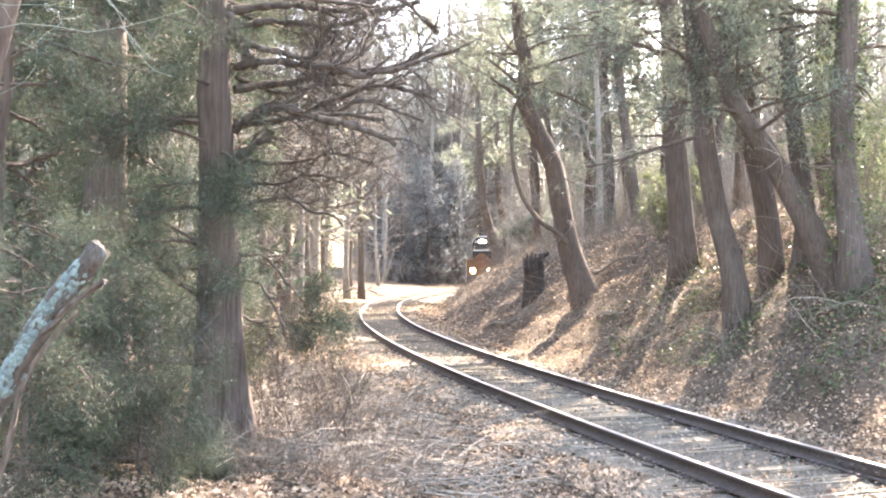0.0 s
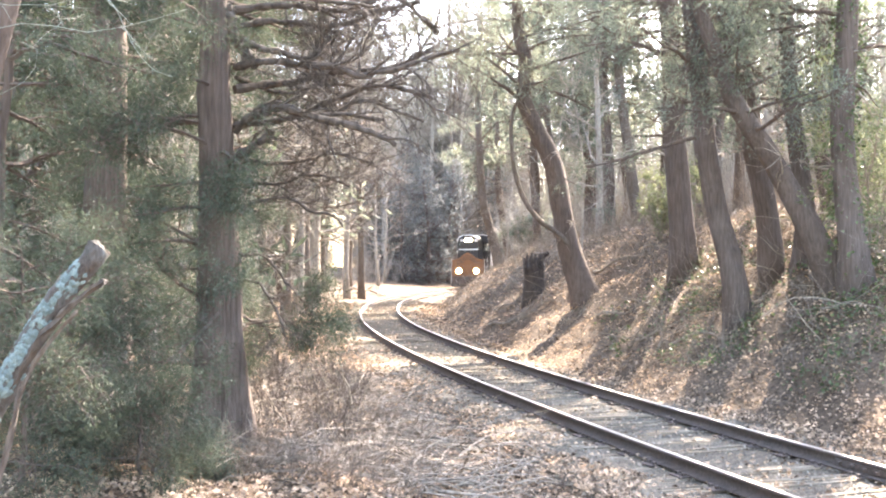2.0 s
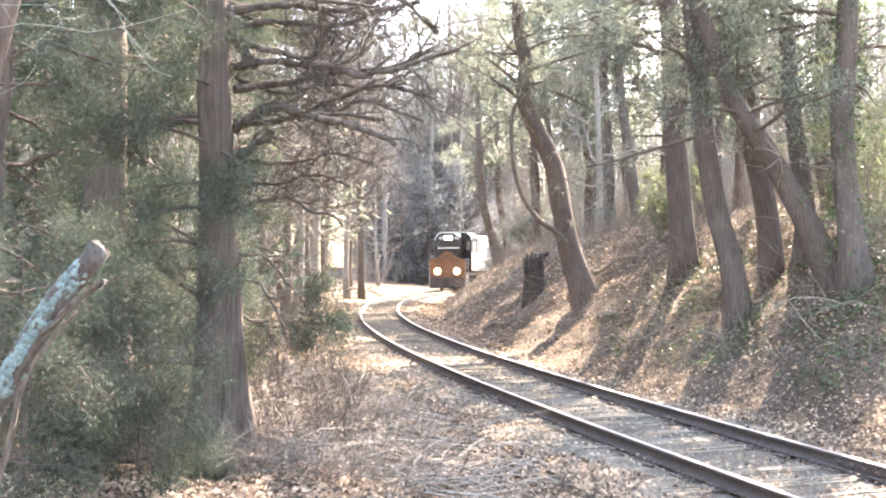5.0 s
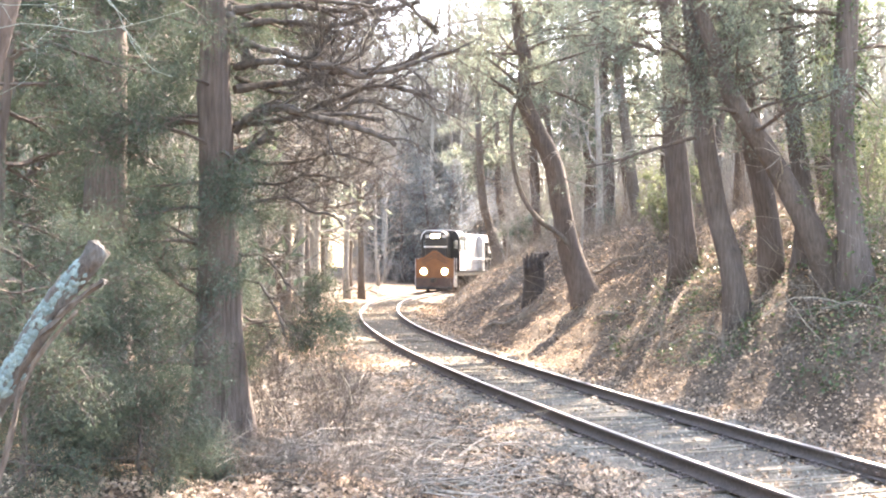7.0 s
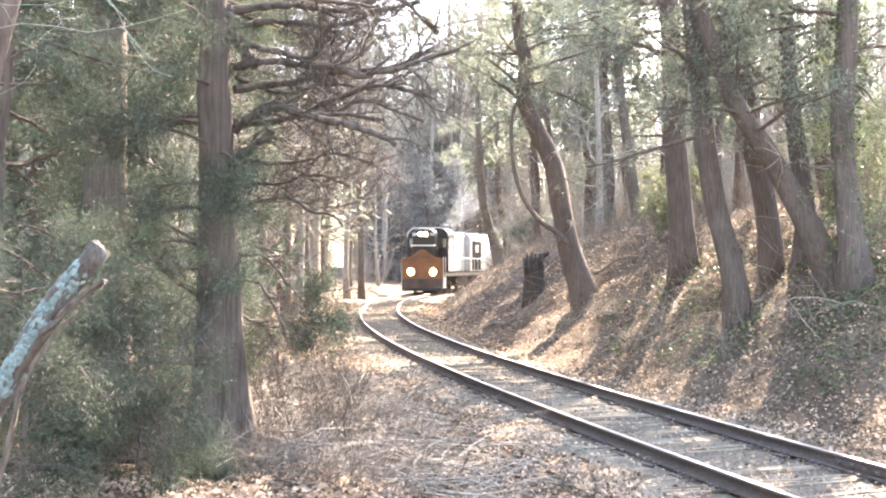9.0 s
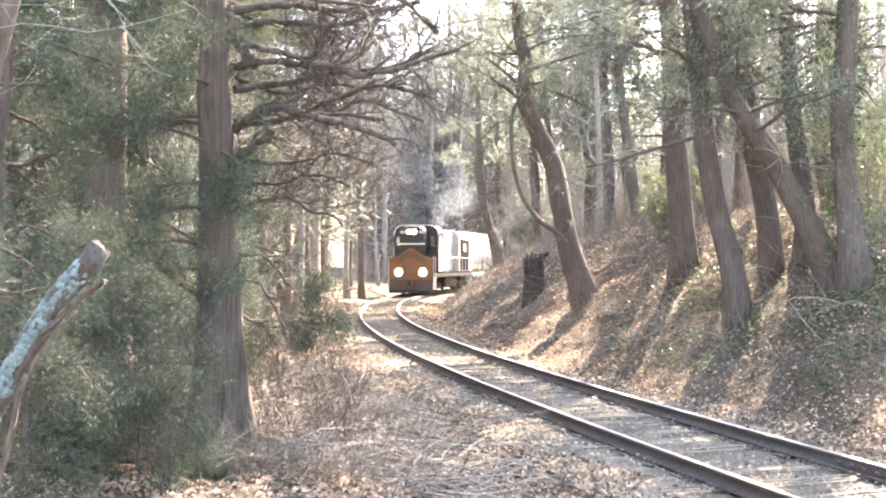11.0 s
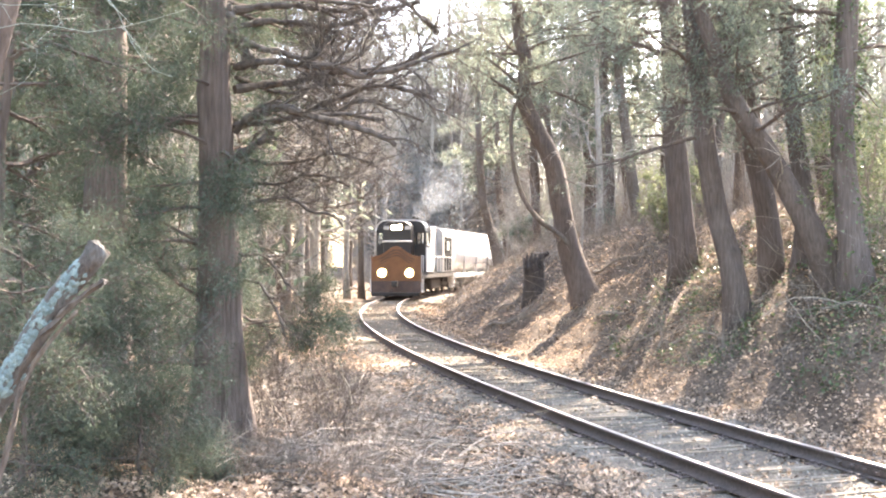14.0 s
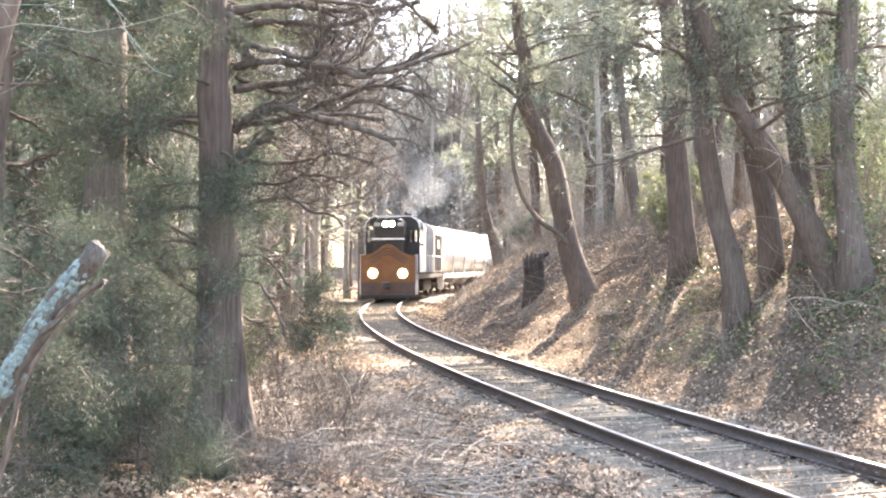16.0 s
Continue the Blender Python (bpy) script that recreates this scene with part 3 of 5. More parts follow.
def snag_things():
    """The stump, the vine, the lichened snag and the fallen wood."""
    rng = np.random.default_rng(77)
    # broken stump
    ob = thing("tree_stump", "dark broken tree stump with a jagged top on the bank", "stump")
    pts = np.array([(0.05, 0, -0.3), (0.02, 0, 0.0), (0, 0, 0.3), (0, 0, 0.7), (-0.02, 0, 1.05), (-0.03, 0, 1.3)])
    b = trunk_mesh(pts, np.array([0.42, 0.38, 0.32, 0.29, 0.29, 0.30]), rng, 16)
    b.v[0][-16:, 2] += rng.uniform(-0.35, 0.05, 16)
    part("trunk", b, "rotten_wood", ob, "", True)
    for k in range(9):
        an = k * 0.7 + rng.uniform(-0.2, 0.2)
        w = Build()
        px, py = 0.24 * math.cos(an), 0.24 * math.sin(an)
        w.tube([(px, py, 1.0), (px * 1.02, py * 1.02, 1.2), (px * 0.9, py * 0.9, rng.uniform(1.30, 1.46))], [0.085, 0.06, 0.02], 6)
        part("splinter", w, "rotten_wood", ob)
    w = Build()
    w.tube([(0.1, 0, 1.1), (0.25, 0.05, 1.38), (0.42, 0.05, 1.46)], [0.12, 0.10, 0.05], 7)
    part("broken_limb", w, "rotten_wood", ob)
    place(ob, 2.61, 26.6, 0, 1.0, 0.05)
    # vine
    ob = thing("woody_vine", "crooked woody vine hanging from the leaning tree", "vine")
    b = Build()
    b.tube(smooth_path([(3.15, 22.4, 2.5), (2.73, 22.3, 2.91), (2.39, 22.3, 3.14), (2.09, 22.3, 3.48), (1.78, 22.3, 4.16), (1.66, 22.3, 4.84), (1.68, 22.3, 5.79), (1.93, 22.4, 6.4)], 28), np.linspace(0.07, 0.04, 28), 7)
    part("stem", b, "bark", ob, "", True)
    b = Build()
    b.tube(smooth_path([(2.12, 22.3, 3.44), (2.2, 22.25, 3.9), (2.05, 22.2, 4.4), (2.14, 22.2, 5.0)], 12), np.linspace(0.03, 0.012, 12), 5)
    part("side_stem", b, "bark", ob)
    # lichened snag close by
    ob = thing("leaning_snag", "leaning dead trunk blotched with blue-green lichen", "dead tree")
    line = smooth_path([(-2.95, 4.75, 0.35), (-2.5, 4.65, 0.95), (-2.19, 4.6, 1.45), (-2.03, 4.6, 1.73), (-1.89, 4.6, 1.95), (-1.69, 4.6, 2.18)], 30)
    b = Build()
    b.tube(line, np.linspace(0.078, 0.050, 30), 16)
    v = b.v[0]
    v += rng.normal(size=v.shape) * 0.007
    v[-16:] += rng.normal(size=(16, 3)) * 0.009
    part("trunk", b, "lichen", ob, "lichen-covered trunk", True)
    crust = Build()
    for _ in range(300):
        i = int(rng.integers(6, 28))
        way = line[i + 1] - line[i]
        way /= np.linalg.norm(way)
        side = np.cross(way, (0, -1, 0))
        side /= np.linalg.norm(side)
        an = rng.normal(1.85, 0.7)
        out = side * math.cos(an) + np.array((0, -1.0, 0)) * math.sin(an)
        across = np.cross(way, out)
        at = line[i] + way * rng.uniform(-0.03, 0.03) + out * (0.082 - 0.028 * i / 29)
        size = rng.uniform(0.011, 0.030)
        rim = [at + (way * math.cos(q) * 1.25 + across * math.sin(q)) * size * rng.uniform(0.65, 1.2) - out * 0.004 for q in np.arange(9) * 2 * math.pi / 9]
        crust.add(rim + [at + out * 0.006], [(k, (k + 1) % 9, 9) for k in range(9)])
    tagged(part("lichen", crust, "lichen_crust", ob, "crusty pale blue-green lichen"), kind="stuff")
    b = Build()
    b.tube(smooth_path([(-2.12, 4.57, 1.50), (-1.97, 4.55, 1.73), (-1.80, 4.52, 1.91), (-1.64, 4.5, 2.02)], 12), np.linspace(0.024, 0.013, 12), 8)
    b.v[0] += rng.normal(size=b.v[0].shape) * 0.005
    b.v[0][-8:] += rng.normal(size=(8, 3)) * 0.006
    part("fork", b, "dead_limb", ob, "bare broken fork")
    b = Build()
    b.tube(smooth_path([(-2.30, 4.62, 0.6), (-2.12, 4.58, 1.29), (-2.05, 4.56, 1.52), (-1.94, 4.54, 1.70), (-1.78, 4.52, 1.87)], 14), np.linspace(0.016, 0.009, 14), 7)
    b.v[0] += rng.normal(size=b.v[0].shape) * 0.004
    part("splinter", b, "bark", ob, "split-off strip of brown wood")
    # bare sapling whose twigs hang into view high up
    ob = thing("bare_sapling", "bare sapling with pale thin arching twigs", "tree")
    b = Build()
    b.tube(smooth_path([(-2.9, 3.9, 0.4), (-2.75, 3.85, 1.6), (-2.35, 3.75, 2.6), (-1.95, 3.65, 3.2)], 14), np.linspace(0.035, 0.014, 14), 6)
    part("trunk", b, "twig", ob)
    for path, r in (([(-2.6, 3.8, 2.2), (-2.1, 3.65, 2.85), (-1.58, 3.6, 3.04), (-1.39, 3.6, 3.01), (-1.25, 3.6, 3.03), (-1.13, 3.6, 3.06), (-0.98, 3.6, 3.10)], 0.0040), ([(-1.95, 3.65, 3.2), (-1.5, 3.62, 3.22), (-1.30, 3.6, 3.13), (-1.25, 3.6, 3.03), (-1.19, 3.6, 2.92), (-1.14, 3.6, 2.86), (-1.06, 3.6, 2.83)], 0.0038),
                    ([(-1.25, 3.6, 3.03), (-1.19, 3.6, 2.96), (-1.12, 3.6, 2.90)], 0.0022), ([(-1.95, 3.65, 3.2), (-1.72, 3.6, 3.11), (-1.50, 3.6, 3.10), (-1.34, 3.6, 3.10)], 0.0026), ([(-1.55, 3.6, 3.12), (-1.50, 3.6, 3.07), (-1.46, 3.6, 3.02)], 0.0022), ([(-2.4, 3.8, 2.45), (-2.0, 3.7, 2.60), (-1.72, 3.6, 2.76), (-1.62, 3.6, 2.82), (-1.58, 3.6, 2.95), (-1.64, 3.6, 2.98)], 0.0030)):
        b = Build()
        b.tube(smooth_path(path, 16) + np.cumsum(rng.normal(size=(16, 3)) * 0.003, axis=0), np.linspace(r * 0.72, r * 0.25, 16), 5)
        for _ in range(2):
            sp = smooth_path(path, 16)
            i = int(rng.integers(5, 14))
            t = wander(rng, sp[i], sp[i + 1] - sp[i] + rng.normal(size=3) * 0.02, rng.uniform(0.06, 0.18), 5, 0.12)
            b.tube(t, np.linspace(r * 0.5, r * 0.2, 5), 4, False)
        part("twig", b, "shed_twig", ob, "thin pale twig")
    # fallen branches: start, middle, end on the ground, thickness
    for x0, y0, x1, y1, r, hump in ((-1.80, 8.2, 0.36, 8.6, 0.020, 0.05), (-1.5, 7.6, -0.4, 8.2, 0.016, 0.08), (-0.9, 7.5, 0.7, 8.1, 0.014, 0.05), (-0.5, 8.2, -0.38, 7.5, 0.022, 0.14), (-1.3, 9.4, 0.2, 9.9, 0.018, 0.06), (-1.2, 11.0, -0.3, 9.8, 0.028, 0.10), (-2.2, 13.5, -0.9, 12.0, 0.03, 0.1),
                                    (-6.8, 66.0, -3.6, 60.0, 0.10, 0.2), (-7.4, 60.0, -4.2, 63.5, 0.08, 0.3), (-5.9, 47.0, -3.9, 50.0, 0.09, 0.1), (0.75, 24.0, 1.05, 22.6, 0.05, 0.05), (2.0, 25.0, 3.2, 24.0, 0.04, 0.1), (1.3, 26.5, 2.4, 25.2, 0.045, 0.1), (4.1, 16.4, 4.9, 15.2, 0.025, 0.1), (-0.2, 7.4, 0.9, 7.2, 0.012, 0.06), (-1.7, 8.9, -0.9, 8.0, 0.016, 0.1), (-1.1, 8.9, 0.1, 9.2, 0.014, 0.06), (-1.9, 7.4, -1.0, 7.9, 0.013, 0.05), (-0.9, 10.4, 0.2, 10.0, 0.018, 0.08), (-0.6, 7.9, 0.5, 7.7, 0.012, 0.07),
                                    (-1.6, 10.2, -0.8, 9.5, 0.018, 0.12), (-0.1, 8.7, 0.6, 8.2, 0.012, 0.05), (3.4, 20.5, 4.4, 19.2, 0.03, 0.12), (2.6, 21.5, 3.5, 20.2, 0.025, 0.1), (4.0, 24.5, 5.2, 23.0, 0.04, 0.15), (3.6, 17.8, 4.4, 17.0, 0.02, 0.1), (1.6, 28.0, 2.9, 27.2, 0.035, 0.15)):
        ob = thing("fallen_branch", "dry grey fallen branch on the leaf litter", "branch", "fallen branches")
        n = 9
        r = r * 1.45 if y0 < 13 else r
        f = np.linspace(0, 1, n)
        px = x0 + (x1 - x0) * f + np.cumsum(rng.normal(size=n)) * 0.03
        py = y0 + (y1 - y0) * f + np.cumsum(rng.normal(size=n)) * 0.03
        pz = ground_z(px, py) + r * 0.8 + 0.015 + hump * np.sin(f * math.pi) * 0.7
        pz[0] = pz[0] - r * 0.5
        pz[-1] = pz[-1] - r * 0.5
        pts = np.stack([px, py, pz], 1)
        b = Build()
        b.tube(pts, np.linspace(r, r * 0.45, n), 7)
        part("stem", b, "dead_wood", ob)
        for _ in range(4):
            i = int(rng.integers(2, n - 1))
            way = pts[i] - pts[i - 1]
            b = Build()
            t = wander(rng, pts[i], way / np.linalg.norm(way) + rng.normal(size=3) * np.array([0.6, 0.6, 0.25]) + np.array([0, 0, 0.1]), rng.uniform(8, 20) * r, 6, 0.15)
            t[:, 2] = np.maximum(t[:, 2], ground_z(t[:, 0], t[:, 1]) + 0.01)
            b.tube(t, np.linspace(r * 0.5, r * 0.15, 6), 5)
            part("side_twig", b, "dead_wood", ob)


snag_things()


def far_woods():
    """Trees on either side of the line, built a few times over and set out along it."""
    rng = np.random.default_rng(23)
    bare = [wood_tree("bare_tree", "bare winter tree with fine grey twigs in the woods", rng, rng.uniform(13, 19), rng.uniform(0.13, 0.24), 0.16, 17, ("pale_bark", "bark")[k % 2], 0.5, 0.25, fine=3, group="bare trees in the woods") for k in range(7)]
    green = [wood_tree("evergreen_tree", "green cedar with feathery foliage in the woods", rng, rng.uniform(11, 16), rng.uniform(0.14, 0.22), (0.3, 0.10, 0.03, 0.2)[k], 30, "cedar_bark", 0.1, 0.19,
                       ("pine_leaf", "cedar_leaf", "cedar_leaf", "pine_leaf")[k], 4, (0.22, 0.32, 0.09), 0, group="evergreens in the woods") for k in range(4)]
    sapling = [wood_tree("bare_sapling", "thin bare sapling in the undergrowth", rng, rng.uniform(4, 7), rng.uniform(0.03, 0.05), 0.1, 10, "pale_bark", 0.6, 0.25, fine=2, group="saplings in the undergrowth") for k in range(4)]
    used = set()

    def put(pool, x, y, low, high):
        ob = pool[int(rng.integers(len(pool)))]
        if ob.name in used:
            ob = copy_thing(ob, Matrix.Identity(4))
        used.add(ob.name)
        place(ob, x, y, rng.uniform(0, 360), rng.uniform(low, high))

    spots = []

    def scatter(count, near, gap, s0, s1, wide):
        got = []
        for _ in range(9000):
            if len(got) >= count:
                break
            s, side = rng.uniform(s0, s1), rng.choice([-1, 1])
            d = side * rng.uniform(near, wide)
            x, y, _ = on_line(s, d)
            if side < 0 and (y < 15 or x > -2.6 - 0.02 * y):
                continue
            if side > 0 and d < 7.5 and s < 50 and near > 4:
                continue
            if near < 4 and side > 0 and y < 26:
                continue
            if y < 13 or abs(x) > 0.55 * y + 7:
                continue
            if any((x - a) ** 2 + (y - b) ** 2 < gap * gap for a, b in spots):
                continue
            if -0.092 < x / y < 0.066 and y < 78:
                continue
            if -0.15 < x / y < -0.06 and y > 35 and rng.random() < 0.3:
                continue
            # gap in the woods towards the open field outside the curve
            if abs(x / y + 0.113) < 0.007 and y > 25:
                continue
            got.append((x, y))
            spots.append((x, y))
        return got

    for x, y in scatter(185, 5.0, 1.7, -4, 125, 36):
        sunny = x > 0 and y < 38
        put(green if rng.random() < (0.0 if sunny else 0.30 if x > 0 else 0.24) else bare, x, y, 0.65 if sunny else 0.8, 0.85 if sunny else 1.2)
    for x, y in scatter(85, 3.6, 1.0, -2, 80, 16):
        put(sapling, x, y, 0.6, 1.2)
    for k, (x, y) in enumerate(((-5.3, 14.6), (-7.6, 16.2), (-4.5, 17.0), (-6.6, 19.5), (-9.0, 15.0))):
        place(copy_thing(green[1 + k % 2], Matrix.Identity(4)), x, y, rng.uniform(0, 360), 0.9)
    for x, y, k, size in ((-7.6, 42.0, 3, 1.5), (9.5, 40.0, 3, 1.3), (7.4, 43.0, 0, 1.35), (11.2, 38.0, 0, 1.25), (12.8, 44.0, 3, 1.4),  (4.6, 46.0, 0, 1.25), (5.2, 52.0, 3, 1.3)):
        place(copy_thing(green[k], Matrix.Identity(4)), x, y, rng.uniform(0, 360), size)
    for x, y in ((-5.7, 37.5), (-6.4, 45.0), (-7.4, 53.0), (-8.0, 61.0)):
        put(bare, x, y, 1.25, 1.4)
    # tall trees whose fine twigs reach over the line
    lofty = [wood_tree("bare_tree", "tall bare tree with dense fine twigs beside the line", rng, 18.0, 0.2, 0.26, 44, ("bark", "pale_bark")[k], 0.45, 0.26, fine=7, group="bare trees in the woods") for k in range(2)]
    for k, (x, y, size) in enumerate(((-4.7, 28.0, 0.8), (-5.6, 36.0, 0.95), (-6.7, 45.0, 1.1), (-5.65, 54.0, 1.0), (-4.95, 56.0, 1.0), (-4.5, 98.0, 1.7), (1.2, 101.0, 1.7), (2.6, 106.0, 1.85), (4.6, 110.0, 1.9), (0.2, 113.0, 1.95), (6.6, 108.0, 1.85))):
        place(copy_thing(lofty[k % 2], Matrix.Identity(4)) if k > 1 else lofty[k], x, y, rng.uniform(0, 360), size)
    # cedars added out of view, beside and behind the eye, to dim the sky light
    for k, (x, y) in enumerate(((-6.0, 4.2), (-5.2, -0.5), (-1.5, -5.5), (-8.0, 8.0))):
        place(copy_thing(green[1 + k % 2], Matrix.Identity(4)), x, y, 70 * k, 0.85)
    # bare trees at the wood's edge outside the curve
    for k in range(16):
        y = 14 + 2.0 * k + rng.uniform(0, 1.5)
        x = -y * (0.245 - 0.0045 * k) + rng.normal() * 0.6 - 0.4
        if side_of(x, y)[0][0] > -3.2 or abs(x / y + 0.113) < 0.012:
            continue
        put(bare, x, y, 0.7, 1.0)
    for k in range(7):
        y = 64 + 5 * k
        x = y * (-0.098 + 0.0095 * k) + rng.normal() * 0.5
        if side_of(x, y)[0][0] > -4.0:
            continue
        put(bare, x, y, 0.9, 1.2)
    for k in range(18):
        y = 12.5 + 1.3 * k + rng.uniform(0, 0.8)
        x = -y * rng.uniform(0.20, 0.27) - 0.6
        if side_of(x, y)[0][0] > -3.6 or abs(x / y + 0.113) < 0.01:
            continue
        put(sapling, x, y, 1.0, 1.7)
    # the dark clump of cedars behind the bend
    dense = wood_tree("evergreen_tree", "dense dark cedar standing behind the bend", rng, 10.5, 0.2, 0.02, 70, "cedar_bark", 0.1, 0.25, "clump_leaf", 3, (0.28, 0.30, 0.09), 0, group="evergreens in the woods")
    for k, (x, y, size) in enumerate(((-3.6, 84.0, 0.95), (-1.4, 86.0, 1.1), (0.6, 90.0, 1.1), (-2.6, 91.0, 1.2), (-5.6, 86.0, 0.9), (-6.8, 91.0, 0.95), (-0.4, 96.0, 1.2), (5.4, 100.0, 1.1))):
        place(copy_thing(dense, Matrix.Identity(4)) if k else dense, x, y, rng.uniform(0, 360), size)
    for k, (x, y) in enumerate(((-6.4, 104.0), (-3.8, 112.0), (-0.5, 106.0), (2.4, 114.0), (5.0, 110.0), (8.2, 118.0))):
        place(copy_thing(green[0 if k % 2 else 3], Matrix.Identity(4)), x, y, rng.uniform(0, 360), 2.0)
    for k in range(26):
        y = 92 + rng.uniform(0, 34)
        x = y * (-0.085 + 0.0072 * k) + rng.normal()
        if abs(side_of(x, y)[0][0]) < 4 or abs(x / y + 0.113) < 0.014:
            continue
        put(bare, x, y, 1.4, 1.9)
    for k in range(46):
        x = -66 + 3.2 * k + rng.normal()
        y = 112 + rng.uniform(0, 45)
        if abs(x / y + 0.113) < 0.009:
            continue
        put(green if rng.random() < 0.25 else bare, x, y, 1.0, 1.5)


far_woods()


def distant_woods():
    """The mass of leafless trunks and twigs where the woods close behind the bend."""
    rng = np.random.default_rng(61)
    b = Build()
    n = 1900
    y = rng.uniform(98, 175, n)
    x = y * rng.uniform(-0.55, 0.55, n)
    d, s = side_of(x, y)
    keep = (np.abs(d) > 6) & (np.abs(x / y + 0.113) > 0.010)
    x, y = x[keep], y[keep]
    n = len(x)
    base = np.stack([x, y, ground_z(x, y) - 0.2], 1)
    way = np.stack([rng.normal(0, 0.05, n), rng.normal(0, 0.05, n), np.ones(n)], 1)
    high = rng.uniform(14, 30, n)
    b.blades(base, way, high, rng.uniform(0.25, 0.6, n), rng, 0.5)
    for count, low, l0, l1, wide, up in ((12, 0.12, 2.0, 6.0, 0.09, 0.8), (40, 0.08, 0.8, 2.6, 0.05, 0.4)):
        f = rng.uniform(low, 1.0, (n, count))
        p = base[:, None, :] + way[:, None, :] * (f * high[:, None])[:, :, None]
        if count > 20:
            p += rng.normal(size=p.shape) * np.array([1.5, 1.5, 0.8])
        p = p.reshape(-1, 3)
        m = len(p)
        b.blades(p, rng.normal(size=(m, 3)) + np.array([0, 0, up]), rng.uniform(l0, l1, m), np.full(m, wide), rng, 0.5)
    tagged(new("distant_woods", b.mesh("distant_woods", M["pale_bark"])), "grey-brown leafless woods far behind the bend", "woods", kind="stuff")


distant_woods()


# ---- the near cedars ----
def cedar(rng, x, y, trunks, height, label, low, limbs, each, reach, blade, leafless=(), leafy="cedar_leaf"):
    ob = thing("cedar_tree", label, "tree", "near cedars")
    ob.matrix_world = pose(x, y, gz(x, y))
    leaf, tips = Build(), []
    lines = []
    for dx, dy, r, lean in trunks:
        pts = trunk_line(height, lean, 30, rng, 0.015) + np.array([dx, dy, 0])
        part("trunk", trunk_mesh(pts, trunk_radii(pts, r, 1.25, 0.3), rng, 22), "cedar_bark", ob, "ridged reddish-brown trunk", True)
        lines.append(pts)
    for k in range(limbs):
        pts = lines[k % len(lines)]
        zz = low + (height * 0.95 - low) * (k + rng.uniform(0, 1)) / limbs
        i = int(np.argmin(abs(pts[:, 2] - zz)))
        an = rng.uniform(0, 2 * math.pi)
        if leafless and 0.3 < zz < 3.7 and ((an - leafless[0]) % (2 * math.pi)) < leafless[1]:
            continue
        w = Build()
        limb_and_twigs(w, rng, pts[i], (math.cos(an), math.sin(an), rng.normal(0.1, 0.2)), reach * rng.uniform(0.5, 1.1), rng.uniform(0.012, 0.026) * min(1.0, height / 4), tips, 0.12, -0.03, 5, 1, 4, 0.7)
        part("limb", w, "cedar_bark", ob)
    sprays(leaf, rng, tips, each, 0.06, blade[0], blade[1], 0.35)
    part("crown", leaf, leafy, ob, "dull green needle sprays")
    return ob


def bare_limb(rng, tree, path, r, forks):
    """A dry bare limb of the tree along path, in the tree's space, broken off at its end, with forks of fine twigs."""
    n = 26
    pts = smooth_path(path, n) + np.cumsum(rng.normal(size=(n, 3)) * 0.006, axis=0)
    reach = np.linalg.norm(np.diff(pts, axis=0), axis=1).sum()
    w = Build()
    w.tube(pts, np.linspace(r * 1.25, r * 0.65, n) * (1 + 0.16 * rng.normal(size=n)), 8)
    for _ in range(int(forks * 1.7) + 1):
        i = int(rng.integers(5, n - 2))
        way = pts[i + 1] - pts[i - 1]
        way = way / np.linalg.norm(way) + rng.normal(size=3) * 0.55
        sub = wander(rng, pts[i], way, reach * rng.uniform(0.15, 0.42), 9, 0.2, 0.0)
        w.tube(sub, np.linspace(r * 0.42, r * 0.10, 9), 5, False)
        for _ in range(6):
            j = int(rng.integers(2, 8))
            tw = sub[j + 1] - sub[j] if j < 8 else sub[j] - sub[j - 1]
            s2 = wander(rng, sub[j], tw / np.linalg.norm(tw) + rng.normal(size=3) * 0.75, 0.34 * rng.uniform(0.4, 1.2), 5, 0.28, 0.0)
            w.tube(s2, np.linspace(0.0045, 0.0018, 5), 3, False)
            slivers(w, rng, [(s2[1], s2[2] - s2[1]), (s2[3], s2[4] - s2[3])], 3, 0.20, 0.0035, 0.8)
    return part("dead_limb", w, "dead_limb", tree, "bare dry limb")


